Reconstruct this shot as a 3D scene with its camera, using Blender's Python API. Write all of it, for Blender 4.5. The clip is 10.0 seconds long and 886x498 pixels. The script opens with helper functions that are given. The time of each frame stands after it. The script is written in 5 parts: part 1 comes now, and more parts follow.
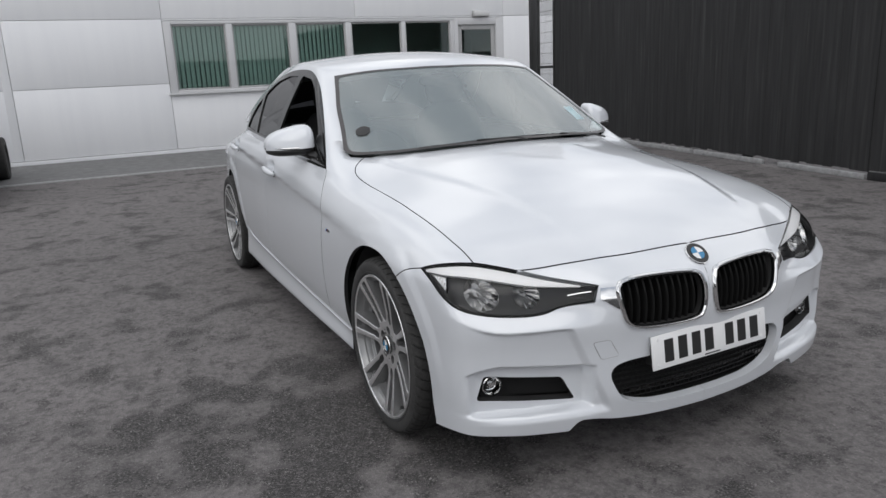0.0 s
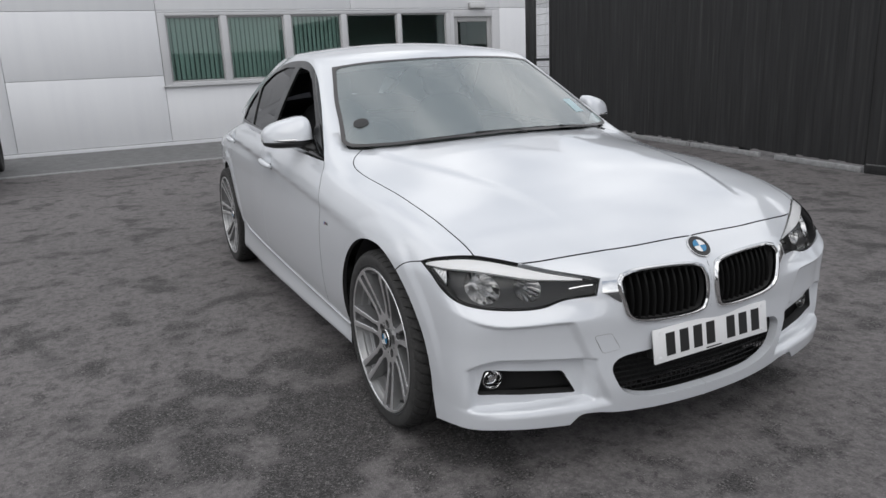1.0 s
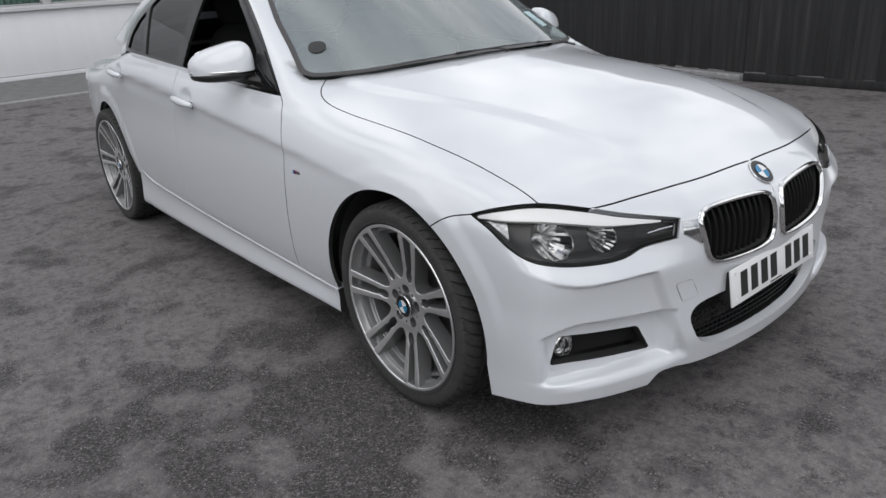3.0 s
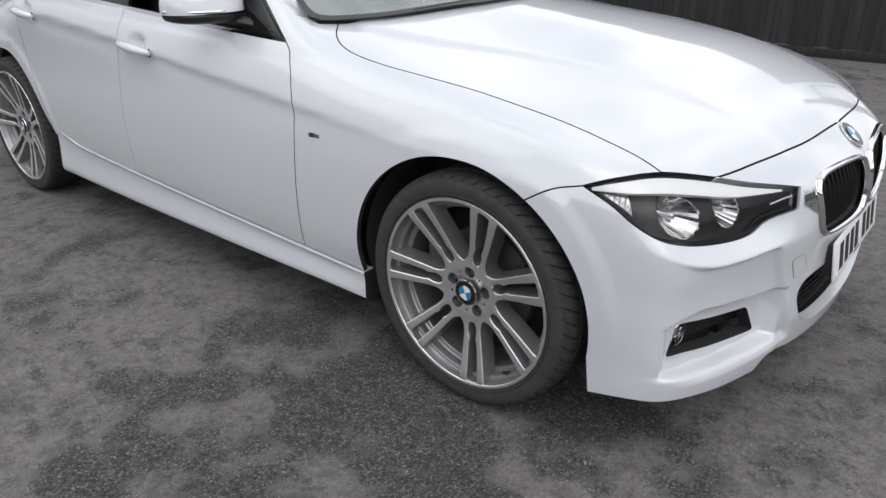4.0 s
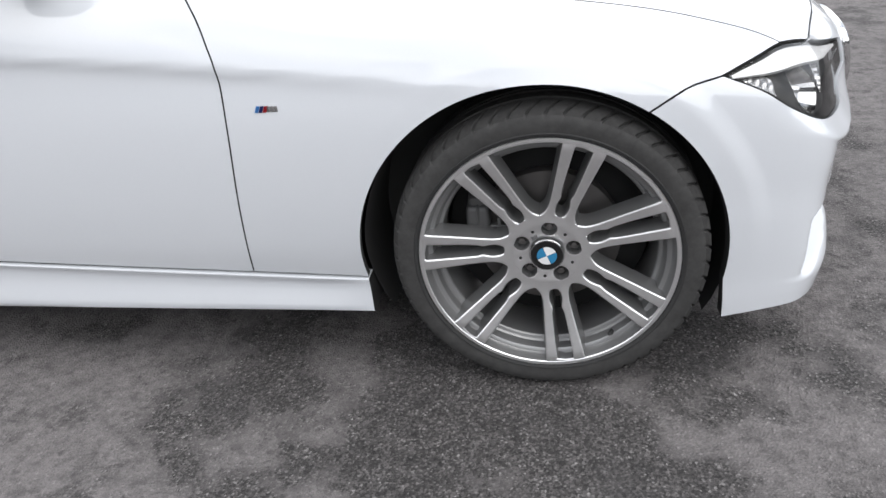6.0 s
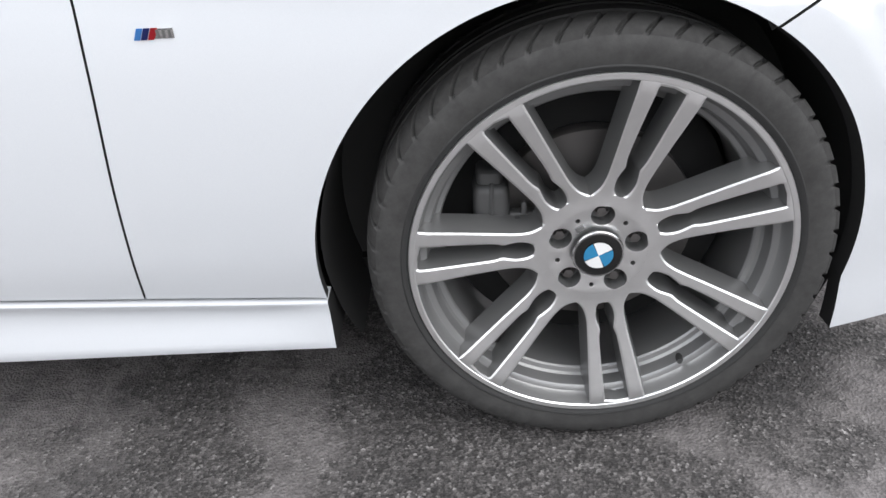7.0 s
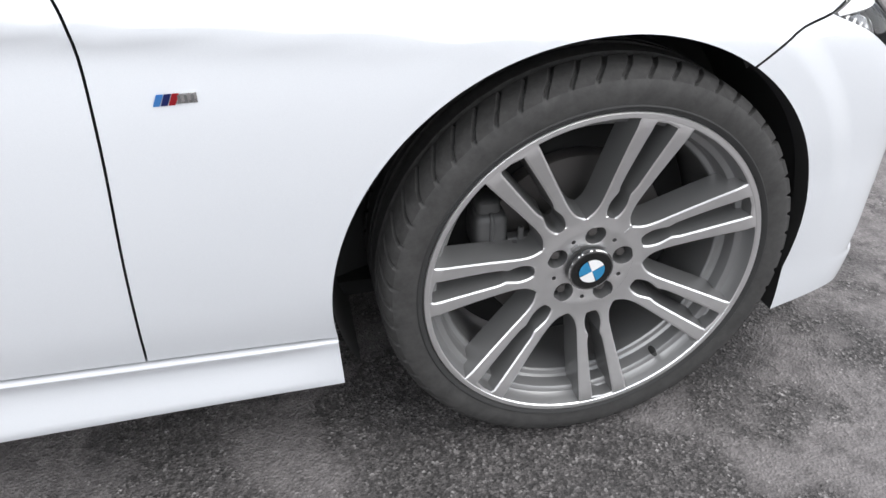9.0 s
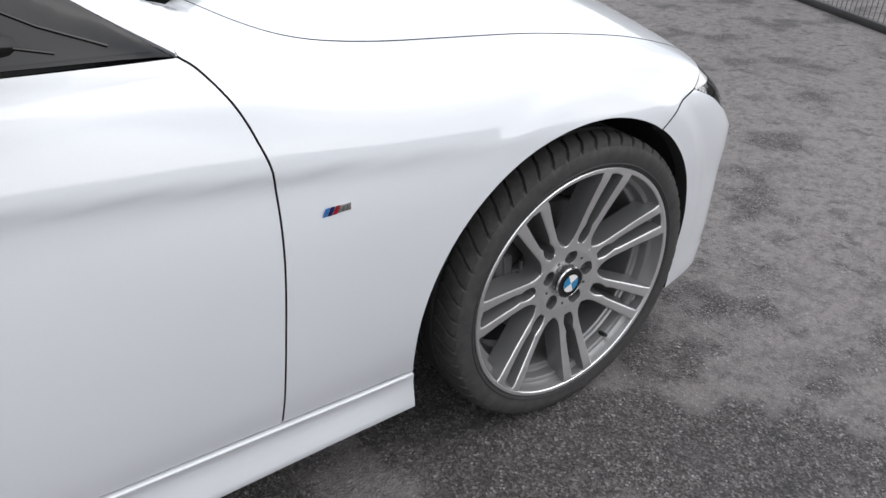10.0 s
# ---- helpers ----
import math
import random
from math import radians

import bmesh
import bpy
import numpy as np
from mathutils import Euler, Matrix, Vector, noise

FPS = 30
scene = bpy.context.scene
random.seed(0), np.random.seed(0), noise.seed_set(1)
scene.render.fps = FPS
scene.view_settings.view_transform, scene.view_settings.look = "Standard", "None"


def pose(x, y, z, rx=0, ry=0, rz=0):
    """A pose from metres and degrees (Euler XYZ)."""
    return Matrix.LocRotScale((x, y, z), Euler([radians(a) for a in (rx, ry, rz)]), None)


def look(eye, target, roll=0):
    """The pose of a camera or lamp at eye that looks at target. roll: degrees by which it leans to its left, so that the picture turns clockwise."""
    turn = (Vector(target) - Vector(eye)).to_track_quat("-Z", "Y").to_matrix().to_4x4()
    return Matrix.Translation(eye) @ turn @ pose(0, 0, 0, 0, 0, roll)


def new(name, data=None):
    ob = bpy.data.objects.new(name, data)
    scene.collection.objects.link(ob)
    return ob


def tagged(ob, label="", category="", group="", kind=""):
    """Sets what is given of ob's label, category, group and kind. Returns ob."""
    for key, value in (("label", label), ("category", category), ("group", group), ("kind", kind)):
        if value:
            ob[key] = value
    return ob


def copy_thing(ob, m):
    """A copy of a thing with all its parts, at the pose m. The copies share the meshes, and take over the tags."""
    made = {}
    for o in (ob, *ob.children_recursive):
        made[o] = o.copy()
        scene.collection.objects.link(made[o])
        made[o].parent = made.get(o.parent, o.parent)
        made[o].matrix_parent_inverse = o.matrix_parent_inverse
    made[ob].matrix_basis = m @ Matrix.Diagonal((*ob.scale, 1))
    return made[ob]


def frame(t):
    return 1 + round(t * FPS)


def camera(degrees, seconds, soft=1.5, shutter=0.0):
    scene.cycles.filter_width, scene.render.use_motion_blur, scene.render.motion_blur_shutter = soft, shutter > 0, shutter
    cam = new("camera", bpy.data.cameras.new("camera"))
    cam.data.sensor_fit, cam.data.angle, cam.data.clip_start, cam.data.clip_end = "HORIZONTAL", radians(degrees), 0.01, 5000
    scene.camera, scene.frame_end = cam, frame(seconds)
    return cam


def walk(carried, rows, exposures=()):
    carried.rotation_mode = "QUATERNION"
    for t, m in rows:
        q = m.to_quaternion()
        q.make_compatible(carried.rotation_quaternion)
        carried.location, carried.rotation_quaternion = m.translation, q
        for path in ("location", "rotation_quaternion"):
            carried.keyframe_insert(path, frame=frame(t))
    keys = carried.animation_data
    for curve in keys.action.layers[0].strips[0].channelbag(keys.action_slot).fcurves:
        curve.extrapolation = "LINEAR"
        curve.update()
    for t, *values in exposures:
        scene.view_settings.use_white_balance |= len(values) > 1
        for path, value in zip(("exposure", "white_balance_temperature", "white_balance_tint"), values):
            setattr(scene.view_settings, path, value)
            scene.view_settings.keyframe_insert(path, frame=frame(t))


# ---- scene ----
cam = camera(62.9, 10.0)
PATH = [
    (0, (2.374, -1.755, 1.313), (0.626, -0.91, 0.833), -2.6),
    (0.5, (2.362, -1.752, 1.309), (0.617, -0.905, 0.82), -2.6),
    (1, (2.349, -1.761, 1.308), (0.611, -0.907, 0.809), -2.5),
    (1.5, (2.296, -1.784, 1.3), (0.576, -0.904, 0.782), -2.0),
    (2, (2.138, -1.765, 1.279), (0.493, -0.789, 0.696), -1.9),
    (2.5, (1.928, -1.901, 1.287), (0.335, -0.89, 0.623), -0.7),
    (2.7, (1.834, -1.963, 1.301), (0.292, -0.886, 0.621), -2.6),
    (3.8, (1.199, -2.151, 1.253), (-0.052, -0.827, 0.427), -0.1),
    (4, (1.07, -2.194, 1.236), (-0.118, -0.813, 0.409), -0.7),
    (4.5, (0.797, -2.265, 1.199), (-0.244, -0.774, 0.367), -1.7),
    (5, (0.459, -2.387, 1.214), (-0.372, -0.784, 0.352), -1.3),
    (5.2, (0.346, -2.432, 1.193), (-0.386, -0.78, 0.336), -3.1),
    (5.5, (0.24, -2.403, 1.174), (-0.328, -0.706, 0.279), -4.5),
    (5.7, (0.16, -2.336, 1.141), (-0.301, -0.621, 0.221), -5.0),
    (6.8, (-0.165, -1.808, 0.934), (-0.291, -0.111, -0.116), -3.6),
    (7, (-0.19, -1.748, 0.866), (-0.249, -0.019, -0.138), -3.2),
    (7.5, (-0.212, -1.685, 0.809), (-0.163, 0.088, -0.115), -2.2),
    (8, (-0.213, -1.663, 0.814), (-0.144, 0.087, -0.152), -2.6),
    (8.5, (-0.251, -1.659, 0.849), (-0.122, 0.075, -0.139), -2.4),
    (9, (-0.426, -1.699, 0.98), (-0.056, -0.075, -0.128), -0.4),
    (9.5, (-0.674, -1.779, 1.087), (-0.002, -0.282, -0.057), 1.7),
    (10, (-0.969, -1.76, 1.181), (0.021, -0.357, 0.156), 1.2),
]
walk(cam, [(t, look(eye, target, roll)) for t, eye, target, roll in PATH], exposures=((0.0, 0.0), (2.0, 0.0), (3.2, 0.1), (4.5, 0.38), (5.5, 0.58), (6.8, 1.1), (8.2, 1.29), (9.2, 1.05), (10.0, 0.62)))

# ---- light: bright overcast sky with a weak, wide sun ----
world = bpy.data.worlds.new("overcast_sky")
scene.world = world
world.use_nodes = True
wn, wl = world.node_tree.nodes, world.node_tree.links
wn.clear()
w_out = wn.new("ShaderNodeOutputWorld")
w_bg = wn.new("ShaderNodeBackground")
w_sky = wn.new("ShaderNodeTexSky")
w_sky.sky_type, w_sky.sun_disc = "NISHITA", False
w_sky.sun_elevation, w_sky.sun_rotation = radians(56), radians(124)
w_co = wn.new("ShaderNodeTexCoord")
w_no = wn.new("ShaderNodeTexNoise")
w_no.inputs["Scale"].default_value, w_no.inputs["Detail"].default_value = 3.0, 7
w_ra = wn.new("ShaderNodeValToRGB")
w_ra.color_ramp.elements[0].position, w_ra.color_ramp.elements[0].color = 0.37, (4.6, 5.0, 5.8, 1)
w_ra.color_ramp.elements[1].position, w_ra.color_ramp.elements[1].color = 0.62, (15.2, 15.2, 15.3, 1)
w_mx = wn.new("ShaderNodeMix")
w_mx.data_type = "RGBA"
w_mx.inputs[0].default_value = 0.9
wl.new(w_co.outputs["Generated"], w_no.inputs["Vector"])
wl.new(w_no.outputs["Fac"], w_ra.inputs[0])
wl.new(w_sky.outputs[0], w_mx.inputs[6])
wl.new(w_ra.outputs[0], w_mx.inputs[7])
wl.new(w_mx.outputs[2], w_bg.inputs[0])
w_bg.inputs[1].default_value = 0.1
wl.new(w_bg.outputs[0], w_out.inputs[0])
sun = new("sun", bpy.data.lights.new("sun", "SUN"))
sun.data.energy, sun.data.angle, sun.data.color = 0.8, radians(60), (1, 0.98, 0.95)
sun.matrix_world = look((4.5, -3.0, 8), (0, 0, 0))

# ---- materials ----
def mat(name, color=(0.5, 0.5, 0.5), rough=0.5, metal=0.0, **kw):
    m = bpy.data.materials.new(name)
    m.use_nodes = True
    b = m.node_tree.nodes["Principled BSDF"]
    b.inputs["Base Color"].default_value = (*color, 1)
    b.inputs["Roughness"].default_value = rough
    b.inputs["Metallic"].default_value = metal
    for k, v in kw.items():
        b.inputs[k.replace("_", " ")].default_value = v
    return m


def nodes_of(m):
    return m.node_tree.nodes, m.node_tree.links, m.node_tree.nodes["Principled BSDF"]


def noise_node(m, scale, detail=4, rough=0.6, space="Object"):
    n, l, b = nodes_of(m)
    co = n.new("ShaderNodeTexCoord")
    t = n.new("ShaderNodeTexNoise")
    t.inputs["Scale"].default_value, t.inputs["Detail"].default_value, t.inputs["Roughness"].default_value = scale, detail, rough
    l.new(co.outputs[space], t.inputs["Vector"])
    return t


def ramp(m, src, stops):
    n, l, b = nodes_of(m)
    r = n.new("ShaderNodeValToRGB")
    e = r.color_ramp.elements
    while len(e) < len(stops):
        e.new(0.5)
    for el, (p, c) in zip(e, stops):
        el.position, el.color = p, (*c, 1) if len(c) == 3 else c
    l.new(src, r.inputs[0])
    return r.outputs[0]


def mixc(m, fac, a, b_, mode="MIX"):
    n, l, b = nodes_of(m)
    x = n.new("ShaderNodeMix")
    x.data_type, x.blend_type = "RGBA", mode
    for sock, v in ((x.inputs[0], fac), (x.inputs[6], a), (x.inputs[7], b_)):
        if hasattr(v, "node"):
            l.new(v, sock)
        elif isinstance(v, tuple):
            sock.default_value = (*v, 1)
        else:
            sock.default_value = v
    return x.outputs[2]


def bump(m, src, strength, dist=0.01):
    n, l, b = nodes_of(m)
    x = n.new("ShaderNodeBump")
    x.inputs["Strength"].default_value, x.inputs["Distance"].default_value = strength, dist
    l.new(src, x.inputs["Height"])
    l.new(x.outputs[0], b.inputs["Normal"])


def grey(v):
    return (v, v, v)


M_WHITE = mat("white_paint", (0.70, 0.715, 0.74), 0.35, 0.0, Coat_Weight=1.0, Coat_Roughness=0.06, Coat_IOR=1.8)
M_RUBBER = mat("black_rubber", grey(0.022), 0.75)
M_BLACK = mat("black_plastic", grey(0.018), 0.45)
M_GLOSSBLACK = mat("gloss_black", grey(0.012), 0.12)
M_DARK = mat("dark_void", grey(0.012), 0.9)
M_CHROME = mat("chrome", grey(0.75), 0.08, 1.0)
M_SILVER = mat("satin_silver", grey(0.55), 0.25, 1.0)
M_MACHINED = mat("machined_alloy", grey(0.88), 0.33, 0.95)
M_GUNMETAL = mat("gunmetal_paint", grey(0.19), 0.34, 0.5)
M_TYRE = mat("tyre_rubber", grey(0.05), 0.72, 0.0, Specular_IOR_Level=0.3)
M_FABRIC = mat("dark_fabric", grey(0.025), 0.9)
M_TRIMGREY = mat("grey_trim", grey(0.45), 0.7)
M_PLATE = mat("plate_white", grey(0.8), 0.4)
M_BAR = mat("plate_black", grey(0.015), 0.5)
M_BLUE = mat("badge_blue", (0.03, 0.20, 0.38), 0.25)
M_BADGEWHITE = mat("badge_white", grey(0.75), 0.25)
M_RED = mat("badge_red", (0.45, 0.02, 0.03), 0.3)
M_NAVY = mat("badge_navy", (0.02, 0.03, 0.15), 0.3)
M_WALL = mat("cladding_white", (0.66, 0.67, 0.69), 0.45)
M_FENCE = mat("black_stained_timber", grey(0.02), 0.75)
M_YARDWALL = mat("dark_grey_render", grey(0.10), 0.9)
M_ASPHALT = mat("asphalt", grey(0.06), 0.85)
M_CONCRETE = mat("concrete", grey(0.3), 0.85)
M_FRIT = mat("black_frit", (0.05, 0.046, 0.046), 0.3)
M_SLAT = mat("grille_slat_black", grey(0.008), 0.5, 0.0, Specular_IOR_Level=0.2)
M_BROW = mat("lamp_brow_silver", grey(0.88), 0.25, 0.0)
M_REFLECT = mat("reflector_chrome", grey(0.52), 0.08, 1.0)
M_MASK = mat("lamp_mask_black", grey(0.013), 0.40)
M_FLUTE = mat("fluted_silver", grey(0.5), 0.25, 0.9)
M_GREYLINE = mat("paint_joint", grey(0.25), 0.6)
M_BLUELT = mat("badge_light_blue", (0.08, 0.28, 0.62), 0.3)
M_MIRROR = mat("mirror_glass", grey(0.8), 0.02, 1.0)
M_DASH = mat("dashboard_plastic", grey(0.08), 0.7)
M_LABEL = mat("label_paper", (0.74, 0.88, 0.91), 0.6)
M_STEEL = mat("worn_steel", (0.15, 0.142, 0.138), 0.42, 0.7)
M_BARREL = mat("wheel_barrel_grey", grey(0.29), 0.30, 0.6)
M_CALIPER = mat("cast_grey", grey(0.10), 0.5, 0.3)
M_LINER = mat("arch_liner_plastic", grey(0.03), 0.8)
M_TREAD = mat("dusty_tread_rubber", grey(0.05), 0.85, 0.0, Specular_IOR_Level=0.2)


def thin_glass(name, tint, ior, haze=0.0):
    """A single pane: clear by its tint, glossy by Fresnel; haze adds pale diffuse colour for dusty film and milky sky
    glare.
    """
    m = bpy.data.materials.new(name)
    m.use_nodes = True
    n, l = m.node_tree.nodes, m.node_tree.links
    n.clear()
    o, mx, tr, gl, fr = (n.new("ShaderNode" + k) for k in ("OutputMaterial", "MixShader", "BsdfTransparent", "BsdfGlossy", "Fresnel"))
    tr.inputs[0].default_value = (*tint, 1)
    gl.inputs["Roughness"].default_value = 0.02
    fr.inputs["IOR"].default_value = ior
    hz, hm = n.new("ShaderNodeBsdfDiffuse"), n.new("ShaderNodeMixShader")
    hz.inputs[0].default_value, hm.inputs[0].default_value = (0.74, 0.85, 0.86, 1), haze
    l.new(tr.outputs[0], hm.inputs[1]), l.new(hz.outputs[0], hm.inputs[2])
    l.new(fr.outputs[0], mx.inputs[0]), l.new(hm.outputs[0], mx.inputs[1]), l.new(gl.outputs[0], mx.inputs[2])
    l.new(mx.outputs[0], o.inputs[0])
    return m


# windscreen: strong haze colour brightens it like reflected sky, beyond a dusty film
M_GLASS = thin_glass("windscreen_glass", (0.70, 0.82, 0.79), 2.3, 0.23)
M_CLEAR = thin_glass("clear_glass", (0.8, 0.85, 0.83), 1.6)
M_TINT = thin_glass("tinted_glass", (0.05, 0.05, 0.055), 1.7)
M_LENS = thin_glass("clear_lens", (0.95, 0.95, 0.95), 1.3)

# textured surfaces
M_GREYMETAL = mat("grey_metal", grey(0.42), 0.45, 0.3)
M_DIFFUSER = mat("frosted_cover", grey(0.6), 0.4)
M_FRAME = mat("white_window_frame", (0.56, 0.56, 0.57), 0.4)
M_SASH = mat("grey_sash", grey(0.38), 0.45)
M_OFFICEGLASS = thin_glass("office_glass", (0.84, 0.93, 0.90), 1.6)
M_ROOM = mat("dim_room", (0.45, 0.52, 0.50), 0.9)
M_BLIND = mat("blind_fabric", (0.72, 0.79, 0.77), 0.8)
M_BLACKSTEEL = mat("black_powder_coat", grey(0.02), 0.5)
M_WIRE = mat("wire_grey", grey(0.10), 0.5, 0.3)
M_DARKPAINT = mat("black_car_paint", grey(0.012), 0.25, 0.0, Coat_Weight=1.0, Coat_Roughness=0.03)
M_PATH = mat("path_concrete", grey(0.16), 0.85)

# asphalt: stones, tar, pale dusty blotches with ragged edges, dark damp spots
n, l, b = nodes_of(M_ASPHALT)
co = n.new("ShaderNodeTexCoord")
vo = n.new("ShaderNodeTexVoronoi")
vo.inputs["Scale"].default_value = 210
l.new(co.outputs["Object"], vo.inputs["Vector"])
st = ramp(M_ASPHALT, vo.outputs["Color"], [(0.15, (0.022, 0.0205, 0.020)), (0.50, (0.053, 0.0490, 0.0485)), (0.80, (0.108, 0.101, 0.099)), (1.0, (0.25, 0.24, 0.236))])
fine = noise_node(M_ASPHALT, 420, 3)
st = mixc(M_ASPHALT, 0.5, st, ramp(M_ASPHALT, fine.outputs["Fac"], [(0.35, grey(0.3)), (0.7, grey(1.7))]), "MULTIPLY")
grit = noise_node(M_ASPHALT, 55, 5, 0.75)
gritv = ramp(M_ASPHALT, grit.outputs["Fac"], [(0.36, grey(0.62)), (0.64, grey(1.38))])
st = mixc(M_ASPHALT, 0.85, st, gritv, "MULTIPLY")
# less dust and a darker tone round the front wheel; dust over the rest of the yard
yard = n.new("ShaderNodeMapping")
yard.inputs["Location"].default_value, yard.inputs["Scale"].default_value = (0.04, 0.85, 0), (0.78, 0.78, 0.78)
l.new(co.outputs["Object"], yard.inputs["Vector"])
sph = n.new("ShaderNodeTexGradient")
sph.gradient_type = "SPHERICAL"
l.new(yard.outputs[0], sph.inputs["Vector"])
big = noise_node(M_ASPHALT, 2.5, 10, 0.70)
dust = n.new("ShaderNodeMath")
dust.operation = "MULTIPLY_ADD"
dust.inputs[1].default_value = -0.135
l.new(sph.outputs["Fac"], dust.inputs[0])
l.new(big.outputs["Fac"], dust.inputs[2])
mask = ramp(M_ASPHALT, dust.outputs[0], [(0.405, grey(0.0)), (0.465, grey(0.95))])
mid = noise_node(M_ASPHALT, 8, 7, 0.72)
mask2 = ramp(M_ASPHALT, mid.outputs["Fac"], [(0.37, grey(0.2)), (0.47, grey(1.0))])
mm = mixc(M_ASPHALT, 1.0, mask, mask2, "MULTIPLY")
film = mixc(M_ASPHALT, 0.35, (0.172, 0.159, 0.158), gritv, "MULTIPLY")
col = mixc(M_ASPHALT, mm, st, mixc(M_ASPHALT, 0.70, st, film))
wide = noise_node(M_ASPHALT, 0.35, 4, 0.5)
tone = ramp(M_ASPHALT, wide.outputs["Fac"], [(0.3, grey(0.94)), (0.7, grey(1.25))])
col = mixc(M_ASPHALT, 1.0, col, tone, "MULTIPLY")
wheel_tone = ramp(M_ASPHALT, sph.outputs["Fac"], [(0.0, grey(1.03)), (0.6, grey(0.90))])
col = mixc(M_ASPHALT, 1.0, col, wheel_tone, "MULTIPLY")
speck = noise_node(M_ASPHALT, 20, 7, 0.72)
col = mixc(M_ASPHALT, 1.0, col, ramp(M_ASPHALT, speck.outputs["Fac"], [(0.40, grey(1.14)), (0.50, grey(1.0)), (0.60, grey(0.70))]), "MULTIPLY")
dark = noise_node(M_ASPHALT, 3.3, 6, 0.7)
col = mixc(M_ASPHALT, ramp(M_ASPHALT, dark.outputs["Fac"], [(0.56, grey(0.0)), (0.64, grey(0.32))]), col, (0.028, 0.027, 0.028))
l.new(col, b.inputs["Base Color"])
bump(M_ASPHALT, vo.outputs["Distance"], 0.8, 0.004)

# fence timber: long grain, darker knots, faint dusty streaks
n, l, b = nodes_of(M_FENCE)
co = n.new("ShaderNodeTexCoord")
oi = n.new("ShaderNodeObjectInfo")
mp = n.new("ShaderNodeMapping")
mp.inputs["Scale"].default_value = (14, 14, 0.7)
ad = n.new("ShaderNodeVectorMath")
ad.operation = "ADD"
sc = n.new("ShaderNodeVectorMath")
sc.operation = "SCALE"
cb = n.new("ShaderNodeCombineXYZ")
for k in range(3):
    l.new(oi.outputs["Random"], cb.inputs[k])
l.new(cb.outputs[0], sc.inputs[0])
sc.inputs["Scale"].default_value = 37.0
l.new(co.outputs["Object"], mp.inputs["Vector"])
l.new(mp.outputs[0], ad.inputs[0])
l.new(sc.outputs[0], ad.inputs[1])
gr_ = n.new("ShaderNodeTexNoise")
gr_.inputs["Scale"].default_value, gr_.inputs["Detail"].default_value = 1.6, 7
l.new(ad.outputs[0], gr_.inputs["Vector"])
g1 = ramp(M_FENCE, gr_.outputs["Fac"], [(0.35, (0.012, 0.012, 0.0125)), (0.6, (0.023, 0.023, 0.0235)), (0.8, (0.044, 0.043, 0.042))])
g2 = ramp(M_FENCE, oi.outputs["Random"], [(0.0, grey(0.85)), (1.0, grey(1.12))])
l.new(mixc(M_FENCE, 1.0, g1, g2, "MULTIPLY"), b.inputs["Base Color"])
bump(M_FENCE, gr_.outputs["Fac"], 0.35, 0.004)

# cladding: faint dirt and rain streaks
n, l, b = nodes_of(M_WALL)
co = n.new("ShaderNodeTexCoord")
mp = n.new("ShaderNodeMapping")
mp.inputs["Scale"].default_value = (1, 5, 0.35)
l.new(co.outputs["Object"], mp.inputs["Vector"])
t1 = n.new("ShaderNodeTexNoise")
t1.inputs["Scale"].default_value, t1.inputs["Detail"].default_value = 1.2, 6
l.new(mp.outputs[0], t1.inputs["Vector"])
l.new(ramp(M_WALL, t1.outputs["Fac"], [(0.3, (0.755, 0.76, 0.78)), (0.7, (0.785, 0.79, 0.805))]), b.inputs["Base Color"])

for m_, lo_, hi_, s_ in ((M_PATH, 0.11, 0.19, 6), (M_CONCRETE, 0.22, 0.38, 18)):
    t1 = noise_node(m_, s_, 8, 0.7)
    n, l, b = nodes_of(m_)
    l.new(ramp(m_, t1.outputs["Fac"], [(0.3, grey(lo_)), (0.7, grey(hi_))]), b.inputs["Base Color"])
    bump(m_, t1.outputs["Fac"], 0.3, 0.005)

# tyre: dusty, finely uneven rubber
t1 = noise_node(M_TYRE, 40, 6, 0.7)
n, l, b = nodes_of(M_TYRE)
l.new(ramp(M_TYRE, t1.outputs["Fac"], [(0.3, (0.032, 0.0315, 0.031)), (0.75, (0.06, 0.0588, 0.0575))]), b.inputs["Base Color"])
bump(M_TYRE, t1.outputs["Fac"], 0.12, 0.001)

t1 = noise_node(M_TREAD, 60, 6, 0.7)
n, l, b = nodes_of(M_TREAD)
l.new(ramp(M_TREAD, t1.outputs["Fac"], [(0.3, (0.028, 0.0275, 0.027)), (0.75, (0.052, 0.051, 0.050))]), b.inputs["Base Color"])

# pearl paint: faint depth of tone
t1 = noise_node(M_WHITE, 900, 2)
n, l, b = nodes_of(M_WHITE)
l.new(ramp(M_WHITE, t1.outputs["Fac"], [(0.3, (0.625, 0.645, 0.675)), (0.7, (0.655, 0.675, 0.705))]), b.inputs["Base Color"])

# machined metal: fine turning marks
t1 = noise_node(M_MACHINED, 60, 4)
n, l, b = nodes_of(M_MACHINED)
l.new(ramp(M_MACHINED, t1.outputs["Fac"], [(0.3, grey(0.92)), (0.7, grey(0.96))]), b.inputs["Base Color"])
l.new(ramp(M_MACHINED, t1.outputs["Fac"], [(0.3, grey(0.31)), (0.7, grey(0.33))]), b.inputs["Roughness"])

# ---- building helpers ----
from mathutils.geometry import delaunay_2d_cdt


